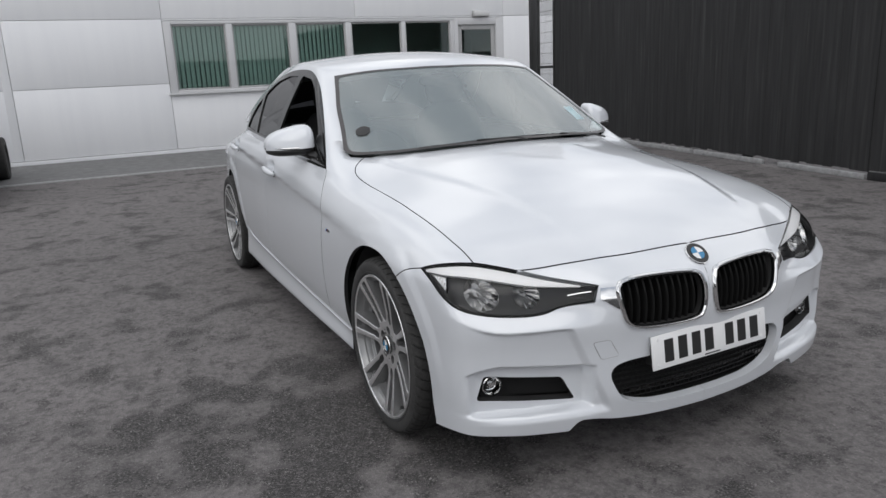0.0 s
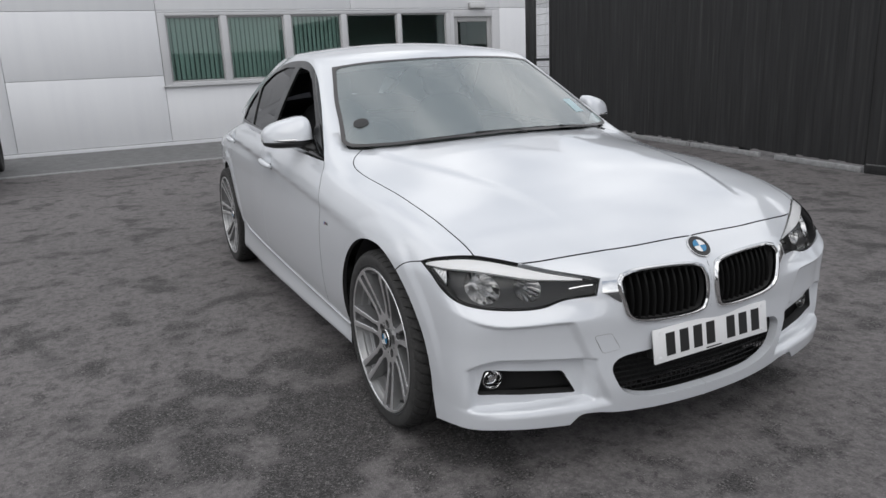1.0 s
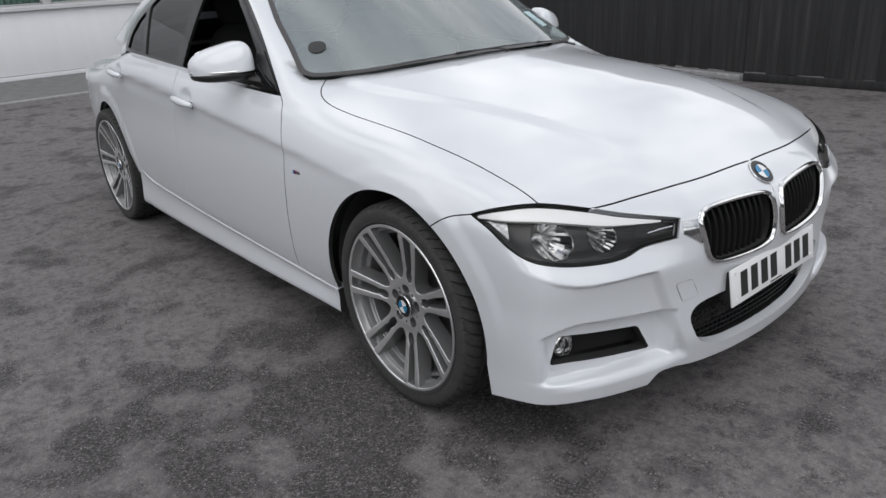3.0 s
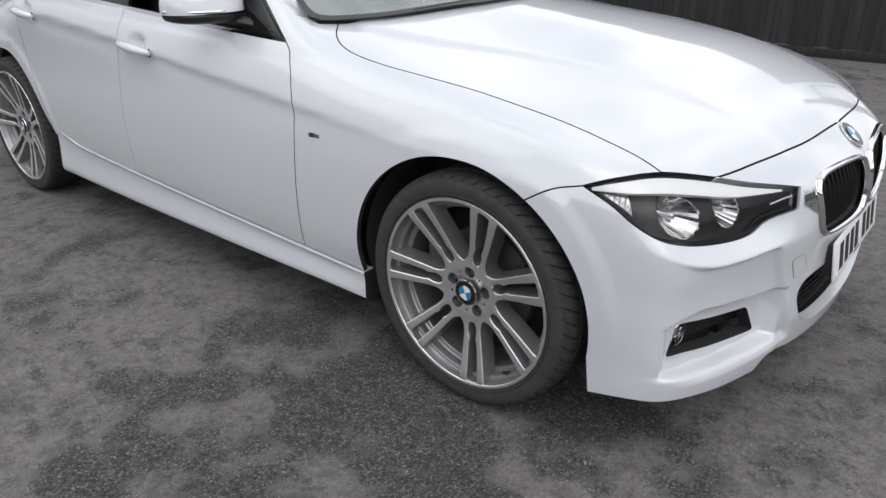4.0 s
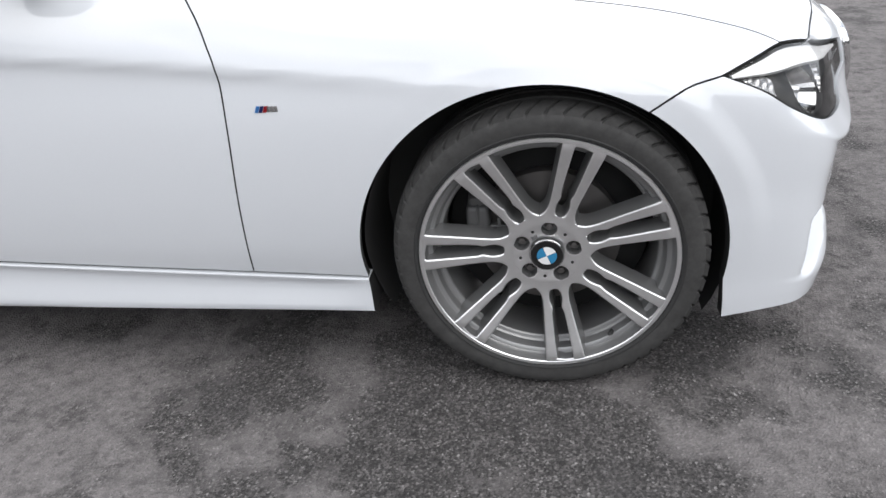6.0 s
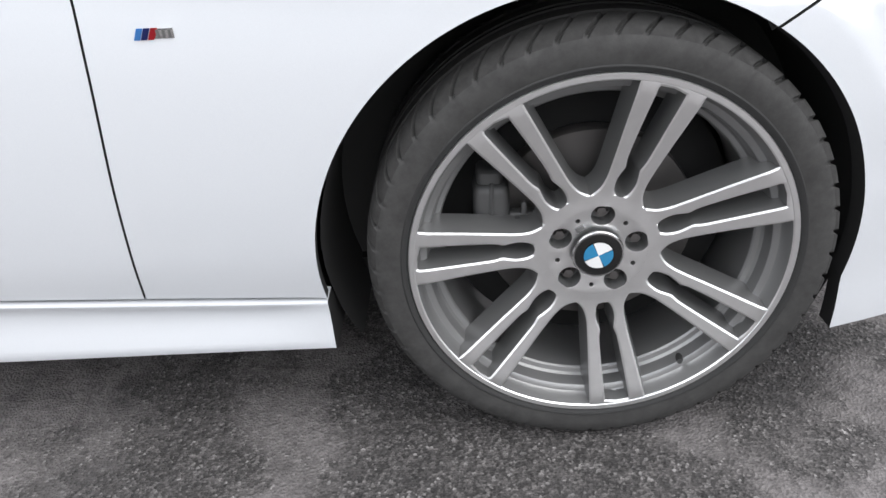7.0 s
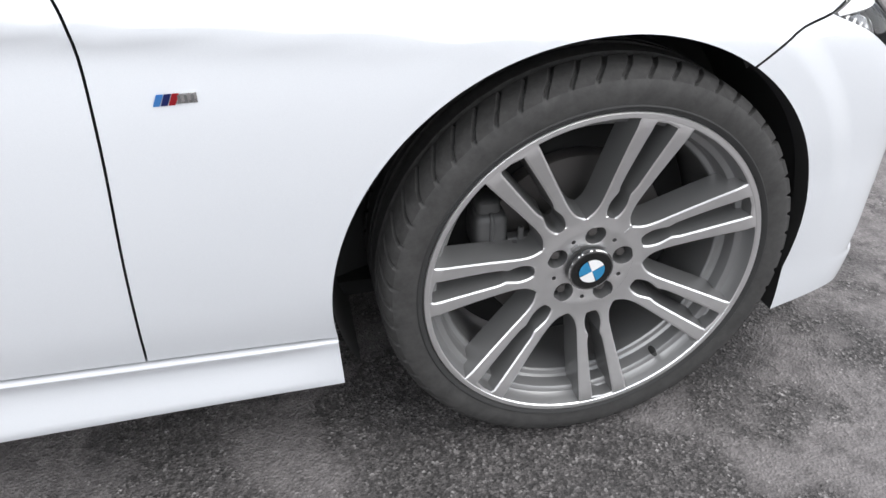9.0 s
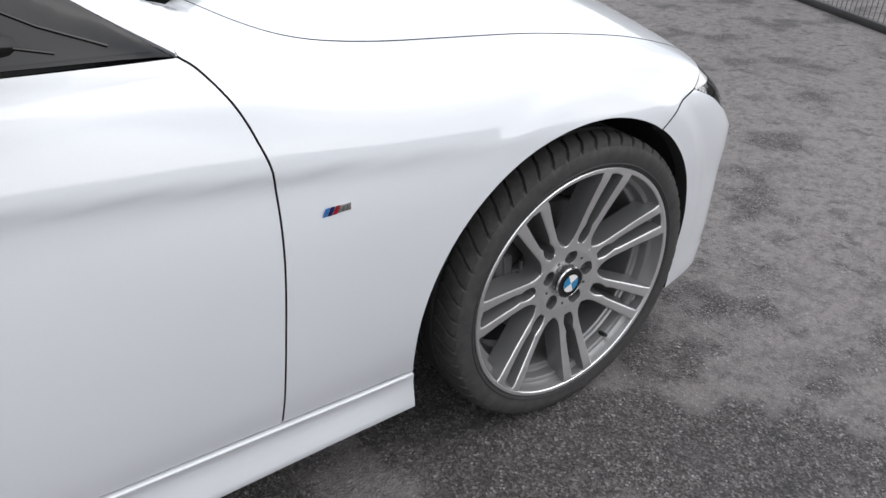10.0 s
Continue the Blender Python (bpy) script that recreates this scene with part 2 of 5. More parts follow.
def part(name, bm, material, parent=None, label="", smooth=True):
    """Link a bmesh (or a ready mesh) as one object under its thing."""
    if isinstance(bm, bmesh.types.BMesh):
        me = bpy.data.meshes.new(name)
        bmesh.ops.recalc_face_normals(bm, faces=bm.faces)
        bm.to_mesh(me)
        bm.free()
        if smooth:
            me.polygons.foreach_set("use_smooth", [True] * len(me.polygons))
            me.set_sharp_from_angle(angle=radians(38))
    else:
        me = bm
    for m in material if isinstance(material, (list, tuple)) else [material]:
        me.materials.append(m)
    ob = new(name, me)
    if parent:
        ob.parent = parent
    if label:
        tagged(ob, label)
    return ob


def thing(name, label, category, at=None, group="", kind=""):
    ob = new(name)
    ob.empty_display_size = 0.1
    if at is not None:
        ob.matrix_basis = at
    return tagged(ob, label, category, group, kind)


def box(bm, x0, x1, y0, y1, z0, z1, bev=0.0, m=None):
    v = [bm.verts.new((x, y, z)) for z in (z0, z1) for y in (y0, y1) for x in (x0, x1)]
    fs = [bm.faces.new([v[i] for i in q]) for q in ((0, 2, 3, 1), (4, 5, 7, 6), (0, 1, 5, 4), (2, 6, 7, 3), (0, 4, 6, 2), (1, 3, 7, 5))]
    if bev:
        es = {e for f in fs for e in f.edges}
        r = bmesh.ops.bevel(bm, geom=list(es), offset=bev, segments=2, affect="EDGES", profile=0.5)
        v = list({q for f in r["faces"] for q in f.verts} | {q for q in v if q.is_valid})
    if m is not None:
        bmesh.ops.transform(bm, matrix=m, verts=[q for q in v if q.is_valid])
    return bm


def lathe(bm, prof, seg=64, m=Matrix()):
    """Turn a profile of (radius, height) round the local y axis (height along -y)."""
    rings = []
    for i in range(seg):
        a = 2 * math.pi * i / seg
        rings.append([bm.verts.new(m @ Vector((r * math.cos(a), -h, r * math.sin(a)))) for r, h in prof])
    for i in range(seg):
        A, B = rings[i], rings[(i + 1) % seg]
        for j in range(len(prof) - 1):
            bm.faces.new((A[j], A[j + 1], B[j + 1], B[j]))
    return bm


def tube(bm, pts, r, seg=10, flat=1.0, cap=True):
    """Sweep a round section along points; r may be one number or one per point."""
    pts = [Vector(p) for p in pts]
    rs = r if isinstance(r, (list, tuple)) else [r] * len(pts)
    rings, up = [], Vector((0, 0, 1))
    for i, p in enumerate(pts):
        d = (pts[min(i + 1, len(pts) - 1)] - pts[max(i - 1, 0)]).normalized()
        u = d.cross(up if abs(d.z) < 0.95 else Vector((0, 1, 0))).normalized()
        w = u.cross(d)
        rings.append([bm.verts.new(p + rs[i] * (math.cos(t) * u + flat * math.sin(t) * w)) for t in (2 * math.pi * k / seg for k in range(seg))])
    for A, B in zip(rings, rings[1:]):
        for k in range(seg):
            bm.faces.new((A[k], A[(k + 1) % seg], B[(k + 1) % seg], B[k]))
    if cap:
        bm.faces.new(rings[0][::-1]), bm.faces.new(rings[-1])
    return bm


def spl(xs, ys):
    """A smooth curve through a few knots (cubic Hermite), straight on beyond them."""
    xs, ys = np.array(xs, float), np.array(ys, float)
    o = np.argsort(xs)
    xs, ys = xs[o], ys[o]
    ms = np.gradient(ys, xs)

    def at(x):
        x = np.asarray(x, float)
        i = np.clip(np.searchsorted(xs, x) - 1, 0, len(xs) - 2)
        h = xs[i + 1] - xs[i]
        t = np.clip((x - xs[i]) / h, 0, 1)
        y = (2 * t**3 - 3 * t**2 + 1) * ys[i] + (t**3 - 2 * t**2 + t) * h * ms[i] + (3 * t**2 - 2 * t**3) * ys[i + 1] + (t**3 - t**2) * h * ms[i + 1]
        return y + np.where(x < xs[0], (x - xs[0]) * ms[0], 0) + np.where(x > xs[-1], (x - xs[-1]) * ms[-1], 0)

    return at


def sstep(t):
    t = np.clip(t, 0, 1)
    return t * t * (3 - 2 * t)


def softmax(k, *fs):
    m = np.maximum.reduce(fs)
    return m + k * np.log(sum(np.exp((f - m) / k) for f in fs))


def curve(pts, n=10):
    """Catmull-Rom through points of any dimension."""
    p = np.array(pts, float)
    q = np.vstack([2 * p[0] - p[1], p, 2 * p[-1] - p[-2]])
    out = []
    for i in range(1, len(q) - 2):
        for t in np.linspace(0, 1, n, endpoint=False):
            out.append(0.5 * (2 * q[i] + (q[i + 1] - q[i - 1]) * t + (2 * q[i - 1] - 5 * q[i] + 4 * q[i + 1] - q[i + 2]) * t**2 + (3 * q[i] - q[i - 1] - 3 * q[i + 1] + q[i + 2]) * t**3))
    return np.array(out + [p[-1]])


def rounded(pts, r, n=5):
    """A closed outline with rounded corners."""
    p, out = np.array(pts, float), []
    for i in range(len(p)):
        a, b, c = p[i - 1], p[i], p[(i + 1) % len(p)]
        rr = r[i] if isinstance(r, (list, tuple)) else r
        u, w = (a - b) / np.linalg.norm(a - b), (c - b) / np.linalg.norm(c - b)
        s, e = b + u * rr, b + w * rr
        for t in np.linspace(0, 1, n):
            out.append((1 - t) ** 2 * s + 2 * t * (1 - t) * b + t * t * e)
    return np.array(out)


# ---- the car's outer form: half-spaces melted together; x ahead, a = |y|, z up, front axle at x = 0 ----
HALF_W = spl([-3.9, -3.5, -2.8, -2.0, -1.2, -0.6, 0.0, 0.2, 0.4, 0.8], [0.68, 0.775, 0.862, 0.889, 0.892, 0.887, 0.882, 0.873, 0.848, 0.785])
SIDE_Z = spl([0.1, 0.16, 0.2, 0.27, 0.30, 0.34, 0.40, 0.5, 0.62, 0.72], [-0.08, -0.055, -0.042, -0.030, -0.0225, -0.014, -0.0065, 0.0, 0.0, -0.006])
CREASE = spl([-3.7, -2.9, -2.37, -1.467, -1.115, -0.79, -0.46, 0.3], [0.945, 0.915, 0.890, 0.825, 0.791, 0.764, 0.729, 0.67])
CREASE_A = spl([-4, -0.9, -0.55, -0.25, 0.0, 0.8], [0.0055, 0.0055, 0.004, 0.0015, 0.0, 0.0])
HOOD_C = spl([-3.9, -3.0, -2.0, -0.9, -0.5, -0.25, 0.0, 0.255, 0.45, 0.53, 0.60, 0.65, 0.70, 0.8], [0.905, 0.975, 1.03, 1.03, 0.984, 0.958, 0.927, 0.881, 0.817, 0.782, 0.749, 0.725, 0.700, 0.64])
CROWN = spl([-3.9, -3.0, -2.3, -1.2, -1.0, -0.75, -0.55, 0.0, 0.45, 0.8], [0.16, 0.13, 0.0, 0.0, 0.0, 0.07, 0.143, 0.156, 0.155, 0.14])
NOSE_Z = spl([0.12, 0.17, 0.23, 0.28, 0.36, 0.45, 0.52, 0.58, 0.62, 0.65, 0.69, 0.75], [0.694, 0.711, 0.722, 0.728, 0.726, 0.724, 0.728, 0.724, 0.716, 0.704, 0.668, 0.60])
SHOULDER = spl([-2.4, -1.2, -0.92, -0.6, -0.32, 0.0, 0.26, 0.44], [0.955, 0.912, 0.897, 0.880, 0.856, 0.830, 0.800, 0.768])
WHEELS_X = (-0.012, -2.815)
HANDLES = ((-1.495, 0.845), (-2.44, 0.905))


def soft(t, k=0.007):
    return k * np.logaddexp(0, t / k)


def side_f(x, z):
    zc = CREASE(x)
    s = soft(zc - z, 0.004) / 0.022
    up = soft(z - zc, 0.004)
    low = 1 - 0.72 * sstep((x - 0.25) / 0.12) * sstep((0.5 - z) / 0.1)
    f = HALF_W(x) + np.where(z < 0.72, SIDE_Z(np.minimum(z, 0.72)), -0.006) * low - CREASE_A(x) * s * np.exp(1 - s) - 0.20 * up - 1.3 * up**2
    f = f - 0.0042 * np.exp(-(((z - SHOULDER(x)) / 0.016) ** 2)) * sstep((0.42 - x) / 0.2)
    for hx, hz in HANDLES:
        f = f - 0.020 * np.exp(-(((x - hx) / 0.050) ** 2 + ((z - hz) / 0.026) ** 2) ** 1.5)
    for wx in WHEELS_X:
        r = np.hypot(x - wx, z - 0.327)
        f = f + 0.0075 * sstep((0.462 - r) / 0.045) * sstep((z - 0.25) / 0.3) * sstep((x - wx + 0.34) / 0.34)
    return f


def hood_g(x, a):
    dome = 0.36 + 0.24 * np.clip((0.6 - x) / 1.2, 0, 1.2)
    return HOOD_C(x) - CROWN(x) * a * a + 0.010 * (sstep((dome - a) / 0.05 + 0.5) - 1) * sstep((0.55 - x) / 0.25)


def nose_h(a, z):
    h = NOSE_Z(z) - 0.25 * a * a - 0.6 * np.maximum(a - 0.62, 0) ** 2
    ridge = 0.530 + 2.1 * np.maximum(a - 0.68, 0) ** 2
    ledge = 0.74 * (soft(z - ridge, 0.0022) - soft(z - ridge - 0.050, 0.007))
    h = h - ledge * sstep((a - 0.31) / 0.26)
    h = h + 0.006 * sstep((0.258 - z) / 0.016) * sstep((a - 0.40) / 0.06)
    top = 0.418 - 0.035 * np.clip((a - 0.70) / 0.13, 0, 1) ** 2 - 0.02 * np.clip((0.70 - a) / 0.25, 0, 1)
    pocket = sstep((a - 0.415) / 0.030) * sstep((0.815 - a) / 0.050) * sstep((z - 0.248) / 0.013) * sstep((top - z) / 0.013)
    bay = sstep((a - 0.352 - 0.46 * (z - 0.22)) / 0.026) * sstep((ridge - z) / 0.012) * sstep((0.82 - a) / 0.12) * sstep((z - 0.225) / 0.035)
    return h - 0.034 * pocket - 0.016 * bay


def body_f(x, a, z):
    a = np.abs(a)
    return softmax(0.024, a - side_f(x, z), 0.96 * (z - hood_g(x, a)), x - nose_h(a, z), -3.86 - x + 0.12 * a * a)


ROOF_C = spl([-3.3, -2.9, -2.6, -2.3, -1.9, -1.5, -1.1, -0.8], [1.20, 1.32, 1.385, 1.415, 1.43, 1.412, 1.345, 1.25])


def cabin_f(x, a, z):
    a = np.abs(a)
    side = a - (0.80 - 0.34 * (z - 0.92) - 0.30 * (z - 0.92) ** 2 + 0.02 * np.clip((-0.7 - x), 0, 1) ) + 0.12 * (1 - np.exp(-0.35 / 0.12 * soft(-2.50 + 5.0 * np.maximum(z - 1.015, 0) ** 2 - x, 0.03)))
    screen = 0.88 * (z - (0.985 - (x + 0.45) * 0.525 - 0.30 * a * a))
    back = 0.9 * (z - (1.385 + (x + 2.6) * 0.50 - 0.30 * a * a))
    roof = z - (ROOF_C(x) - 0.13 * a * a)
    return softmax(0.012, side, screen, roof, back)


def blend_f(x, a, z):
    """Cabin and body flowing into each other."""
    return -softmax(0.007, -cabin_f(x, a, z) - 3.0 * soft(0.915 - z, 0.006) - 3.0 * soft(0.725 - np.abs(a), 0.006) * sstep((1.02 - z) / 0.04), -body_f(x, a, z))


def meet(F, P, d, far=1.5, steps=90):
    """First meeting of rays with the form F, from outside."""
    P, d = np.asarray(P, float), np.asarray(d, float) / np.linalg.norm(d)
    O = P - d * far
    ts = np.linspace(0, 2 * far, steps)
    lo, found = np.zeros(len(P)), np.zeros(len(P), bool)
    for t0 in ts[1:]:
        q = O + d * t0
        ins = (F(q[:, 0], q[:, 1], q[:, 2]) < 0) & ~found
        found |= ins
        lo = np.where(found, lo, t0)
    hi = lo + 2 * (ts[1] - ts[0])
    for _ in range(26):
        mid = (lo + hi) / 2
        q = O + d * mid[:, None]
        v = F(q[:, 0], q[:, 1], q[:, 2]) < 0
        hi, lo = np.where(v, mid, hi), np.where(v, lo, mid)
    return O + d * ((lo + hi) / 2)[:, None]


def grad(F, p, e=0.002):
    g = np.stack([F(*(p + e * np.eye(3)[i]).T) - F(*(p - e * np.eye(3)[i]).T) for i in range(3)], 1)
    return g / np.maximum(np.linalg.norm(g, axis=1), 1e-9)[:, None]


def on_side(F, xz):
    xz = np.array(xz, float)
    return meet(F, np.stack([xz[:, 0], np.full(len(xz), 0.6), xz[:, 1]], 1), (0, -1, 0), 0.9)


def on_top(F, xa):
    xa = np.array(xa, float)
    return meet(F, np.stack([xa[:, 0], xa[:, 1], np.full(len(xa), 1.0)], 1), (0, 0, -1), 0.7)


def on_front(F, az):
    az = np.array(az, float)
    return meet(F, np.stack([np.full(len(az), 0.5), az[:, 0], az[:, 1]], 1), (-1, 0, 0), 0.6)


def resample(loop, step):
    out = []
    for i in range(len(loop)):
        a, b = loop[i], loop[(i + 1) % len(loop)]
        n = max(1, int(round(np.linalg.norm(b - a) / step)))
        for k in range(n):
            out.append(a + (b - a) * k / n)
    out = np.array(out)
    keep = np.linalg.norm(out - np.roll(out, 1, 0), axis=1) > step * 0.15
    return out[keep]


def inside(poly, pts):
    x, y = pts[:, 0], pts[:, 1]
    r = np.zeros(len(pts), bool)
    for (x0, y0), (x1, y1) in zip(poly, np.roll(poly, -1, 0)):
        if y0 != y1:
            r ^= ((y0 > y) != (y1 > y)) & (x < (x1 - x0) * (y - y0) / (y1 - y0) + x0)
    return r


def near(poly, pts):
    best = np.full(len(pts), 9.0)
    for a, b in zip(poly, np.roll(poly, -1, 0)):
        ab = b - a
        t = np.clip(((pts - a) @ ab) / max(ab @ ab, 1e-12), 0, 1)
        best = np.minimum(best, np.linalg.norm(pts - (a + t[:, None] * ab), axis=1))
    return best


def inset(poly, g, weight):
    area = 0.5 * np.sum(poly[:, 0] * np.roll(poly[:, 1], -1) - np.roll(poly[:, 0], -1) * poly[:, 1])
    e = np.roll(poly, -1, 0) - poly
    n = np.stack([-e[:, 1], e[:, 0]], 1) * np.sign(area)
    n = n / np.maximum(np.linalg.norm(n, axis=1), 1e-9)[:, None]
    v = n + np.roll(n, 1, 0)
    v = v / np.maximum(np.sum(v * v, 1), 0.6)[:, None] * 2
    return poly + v * (g * weight)[:, None]


def sheet(F, loop, d, step=0.02, holes=(), gap=0.002, flange=0.016, lift=0.0, halves=(-1,), hole_flange=None, dark_edge=False):
    """A panel of the form F inside a loop of points on it, seen along d: a fine triangle net with true normals and turned-in edges.
    halves: -1 the right side of the car, 1 the left."""
    d = np.array(d, float) / np.linalg.norm(d)
    u = np.cross(d, (0, 0, 1) if abs(d[2]) < 0.9 else (1, 0, 0))
    u /= np.linalg.norm(u)
    w = np.cross(u, d)
    flat = lambda p: np.stack([p @ u, p @ w], 1)
    loops = []
    for k, lp in enumerate([loop, *holes]):
        lp = resample(np.asarray(lp, float), step * (1.0 if k == 0 else 0.8))
        wt = (np.abs(lp[:, 1]) > 1e-3).astype(float)
        loops.append(inset(flat(lp), gap if k == 0 else 0.0, wt))
    lo, hi = loops[0].min(0), loops[0].max(0)
    gx, gy = np.meshgrid(np.arange(lo[0], hi[0], step), np.arange(lo[1], hi[1], step * 0.87))
    gx = gx + (np.arange(gx.shape[0]) % 2)[:, None] * step * 0.5
    g = np.stack([gx.ravel(), gy.ravel()], 1)
    g = g[inside(loops[0], g)]
    for lp in loops:
        g = g[near(lp, g) > step * 0.55]
    for lp in loops[1:]:
        g = g[~inside(lp, g)]
    pts, edges = [], []
    for lp in loops:
        b = len(pts)
        pts += list(lp)
        edges += [(b + i, b + (i + 1) % len(lp)) for i in range(len(lp))]
    pts += list(g)
    vs, _, fs, *_ = delaunay_2d_cdt([Vector(p) for p in pts], edges, [], 0, 1e-6)
    vs, fs = np.array([tuple(v) for v in vs]), np.array([tuple(f) for f in fs])
    c = vs[fs].mean(1)
    ok = inside(loops[0], c)
    for lp in loops[1:]:
        ok &= ~inside(lp, c)
    fs = fs[ok]
    p = meet(F, vs[:, :1] * u + vs[:, 1:] * w + d * (np.asarray(loop).mean(0) @ d), d, 1.2)
    n = grad(F, p)
    p = p + n * lift
    e1, e2 = vs[fs[:, 1]] - vs[fs[:, 0]], vs[fs[:, 2]] - vs[fs[:, 0]]
    ar = e1[:, 0] * e2[:, 1] - e1[:, 1] * e2[:, 0]
    fs, ar = fs[np.abs(ar) > 2e-8], ar[np.abs(ar) > 2e-8]
    tri = p[fs]
    fn = np.cross(tri[:, 1] - tri[:, 0], tri[:, 2] - tri[:, 0])
    way = np.sign(np.sum(np.sum(fn * n[fs[:, 0]], 1) * np.sign(ar)))
    fl = ar * way < 0
    fs[fl] = fs[fl][:, ::-1]
    V, Fc, LN = list(p), [], []
    for f in fs:
        Fc.append(tuple(f))
        LN += [n[i] for i in f]
    count = {}
    for f in fs:
        for i in range(3):
            e = (f[i], f[(i + 1) % 3])
            count[e] = 1
    rim = [e for e in count if (e[1], e[0]) not in count]
    if flange:
        low = {}
        hp = [lp for lp in loops[1:]]
        for a, b in rim:
            if abs(p[a][1]) < 2e-3 and abs(p[b][1]) < 2e-3:
                continue
            dep = flange
            if hole_flange and hp:
                mid = ((vs[a] + vs[b]) / 2)[None]
                if min(near(lp, mid)[0] for lp in hp) < 1e-4:
                    dep = hole_flange
            for i in (a, b):
                if i not in low:
                    low[i] = len(V)
                    V.append(p[i] - n[i] * dep)
            q = (b, a, low[a], low[b])
            Fc.append(q)
            qn = np.cross(p[a] - p[b], V[low[a]] - p[b])
            qn = qn / max(np.linalg.norm(qn), 1e-9)
            LN += [qn] * 4
    V, LN = np.array(V), np.array(LN)
    allV, allF, allN = [], [], []
    for h in halves:
        b = len(allV)
        allV += [(v[0], v[1] * h, v[2]) for v in V]
        k = 0
        for f in Fc:
            ln = LN[k:k + len(f)] * (1, h, 1)
            k += len(f)
            if h == -1:
                f, ln = f[::-1], ln[::-1]
            allF.append(tuple(b + i for i in f))
            allN += [tuple(q) for q in ln]
    me = bpy.data.meshes.new("sheet")
    me.from_pydata(allV, [], allF)
    me.polygons.foreach_set("use_smooth", [True] * len(me.polygons))
    if dark_edge:
        me.polygons.foreach_set("material_index", [1 if len(f) == 4 else 0 for f in allF])
    me.normals_split_custom_set(allN)
    me.update()
    return me


def plate_mesh(bm, loops, height, place, chamfer=0.002, drop=0.0015, depth=0.03, step=0.01, flare=0.0, plain_r=0.0, hole_flare=0.0, plain_far=9.0):
    """A flat casting: outline and holes, chamfered edges and deep sides. height(u, v) is the face; place(u, v, h) the world point."""
    outs, ins, wts = [], [], []
    for k, lp in enumerate(loops):
        lp = resample(np.asarray(lp, float), step)
        outs.append(lp)
        far = np.hypot(lp[:, 0], lp[:, 1])
        wts.append(((far > plain_r) & (far < plain_far)).astype(float))
        ins.append(inset(lp, chamfer if k == 0 else -chamfer, wts[-1]))
    lo, hi = ins[0].min(0), ins[0].max(0)
    gx, gy = np.meshgrid(np.arange(lo[0], hi[0], step), np.arange(lo[1], hi[1], step))
    g = np.stack([gx.ravel(), gy.ravel()], 1)
    g = g[inside(ins[0], g)]
    for lp in ins:
        g = g[near(lp, g) > step * 0.4] if len(g) else g
    for lp in ins[1:]:
        g = g[~inside(lp, g)] if len(g) else g
    pts, edges = [], []
    for lp in ins:
        b = len(pts)
        pts += list(lp)
        edges += [(b + i, b + (i + 1) % len(lp)) for i in range(len(lp))]
    pts += list(g)
    vs, _, fs, *_ = delaunay_2d_cdt([Vector(p) for p in pts], edges, [], 0, 1e-7)
    c = np.array([np.mean([tuple(vs[i]) for i in f], 0) for f in fs])
    ok = inside(ins[0], c)
    for lp in ins[1:]:
        ok &= ~inside(lp, c)
    bv = [bm.verts.new(place(v[0], v[1], height(v[0], v[1]))) for v in vs]
    for f, k in zip(fs, ok):
        if k:
            bm.faces.new([bv[i] for i in f]).material_index = 0
    b = 0
    for lp, ip, wt in zip(outs, ins, wts):
        n = len(lp)
        mid = [bm.verts.new(place(p[0], p[1], height(p[0], p[1]) - drop * q)) for p, q in zip(lp, wt)]
        low = [bm.verts.new(place(p[0], p[1], height(p[0], p[1]) - depth)) for p in (inset(lp, -flare if lp is outs[0] else hole_flare, np.ones(n)) if flare else lp)]
        for i in range(n):
            j = (i + 1) % n
            if wt[i] + wt[j] > 0:
                bm.faces.new((bv[b + i], mid[i], mid[j], bv[b + j])).material_index = 0
            bm.faces.new((mid[i], low[i], low[j], mid[j])).material_index = 1
        b += n
    return bm


def ball(bm, c, r, p=2.0, seg=24, rings=14, m=None):
    """A superellipsoid: soft box or ball."""
    rows, q = [], 2.0 / p
    pw = lambda t: math.copysign(abs(t) ** q, t)
    for i in range(rings + 1):
        b = -math.pi / 2 + math.pi * i / rings
        rows.append([bm.verts.new((c[0] + r[0] * pw(math.cos(b)) * pw(math.cos(t)), c[1] + r[1] * pw(math.cos(b)) * pw(math.sin(t)), c[2] + r[2] * pw(math.sin(b)))) for t in (2 * math.pi * k / seg for k in range(seg))])
    for A, B in zip(rows, rows[1:]):
        for k in range(seg):
            bm.faces.new((A[k], A[(k + 1) % seg], B[(k + 1) % seg], B[k]))
    vs = [v for row in rows for v in row]
    if m is not None:
        bmesh.ops.transform(bm, matrix=m, verts=vs)
    bmesh.ops.remove_doubles(bm, verts=vs, dist=1e-5)
    return bm

# ---- the yard ----
bm = bmesh.new()
bm.faces.new([bm.verts.new(p) for p in ((-400, -400, 0), (400, -400, 0), (400, 400, 0), (-400, 400, 0))])
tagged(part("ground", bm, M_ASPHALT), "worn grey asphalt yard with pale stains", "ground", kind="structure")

# building: cladding panels, window band, door
WALL_X = -12.22


def back_slab():
    bm = bmesh.new()
    for y0, y1, z0, z1 in ((-34, -0.17, 0, 6.2), (7.05, 9.4, 0, 6.2), (-0.17, 7.05, 2.40, 6.2), (-0.17, 5.80, 0, 1.072)):
        box(bm, WALL_X - 0.34, WALL_X - 0.30, y0, y1, z0, z1)
    return bm


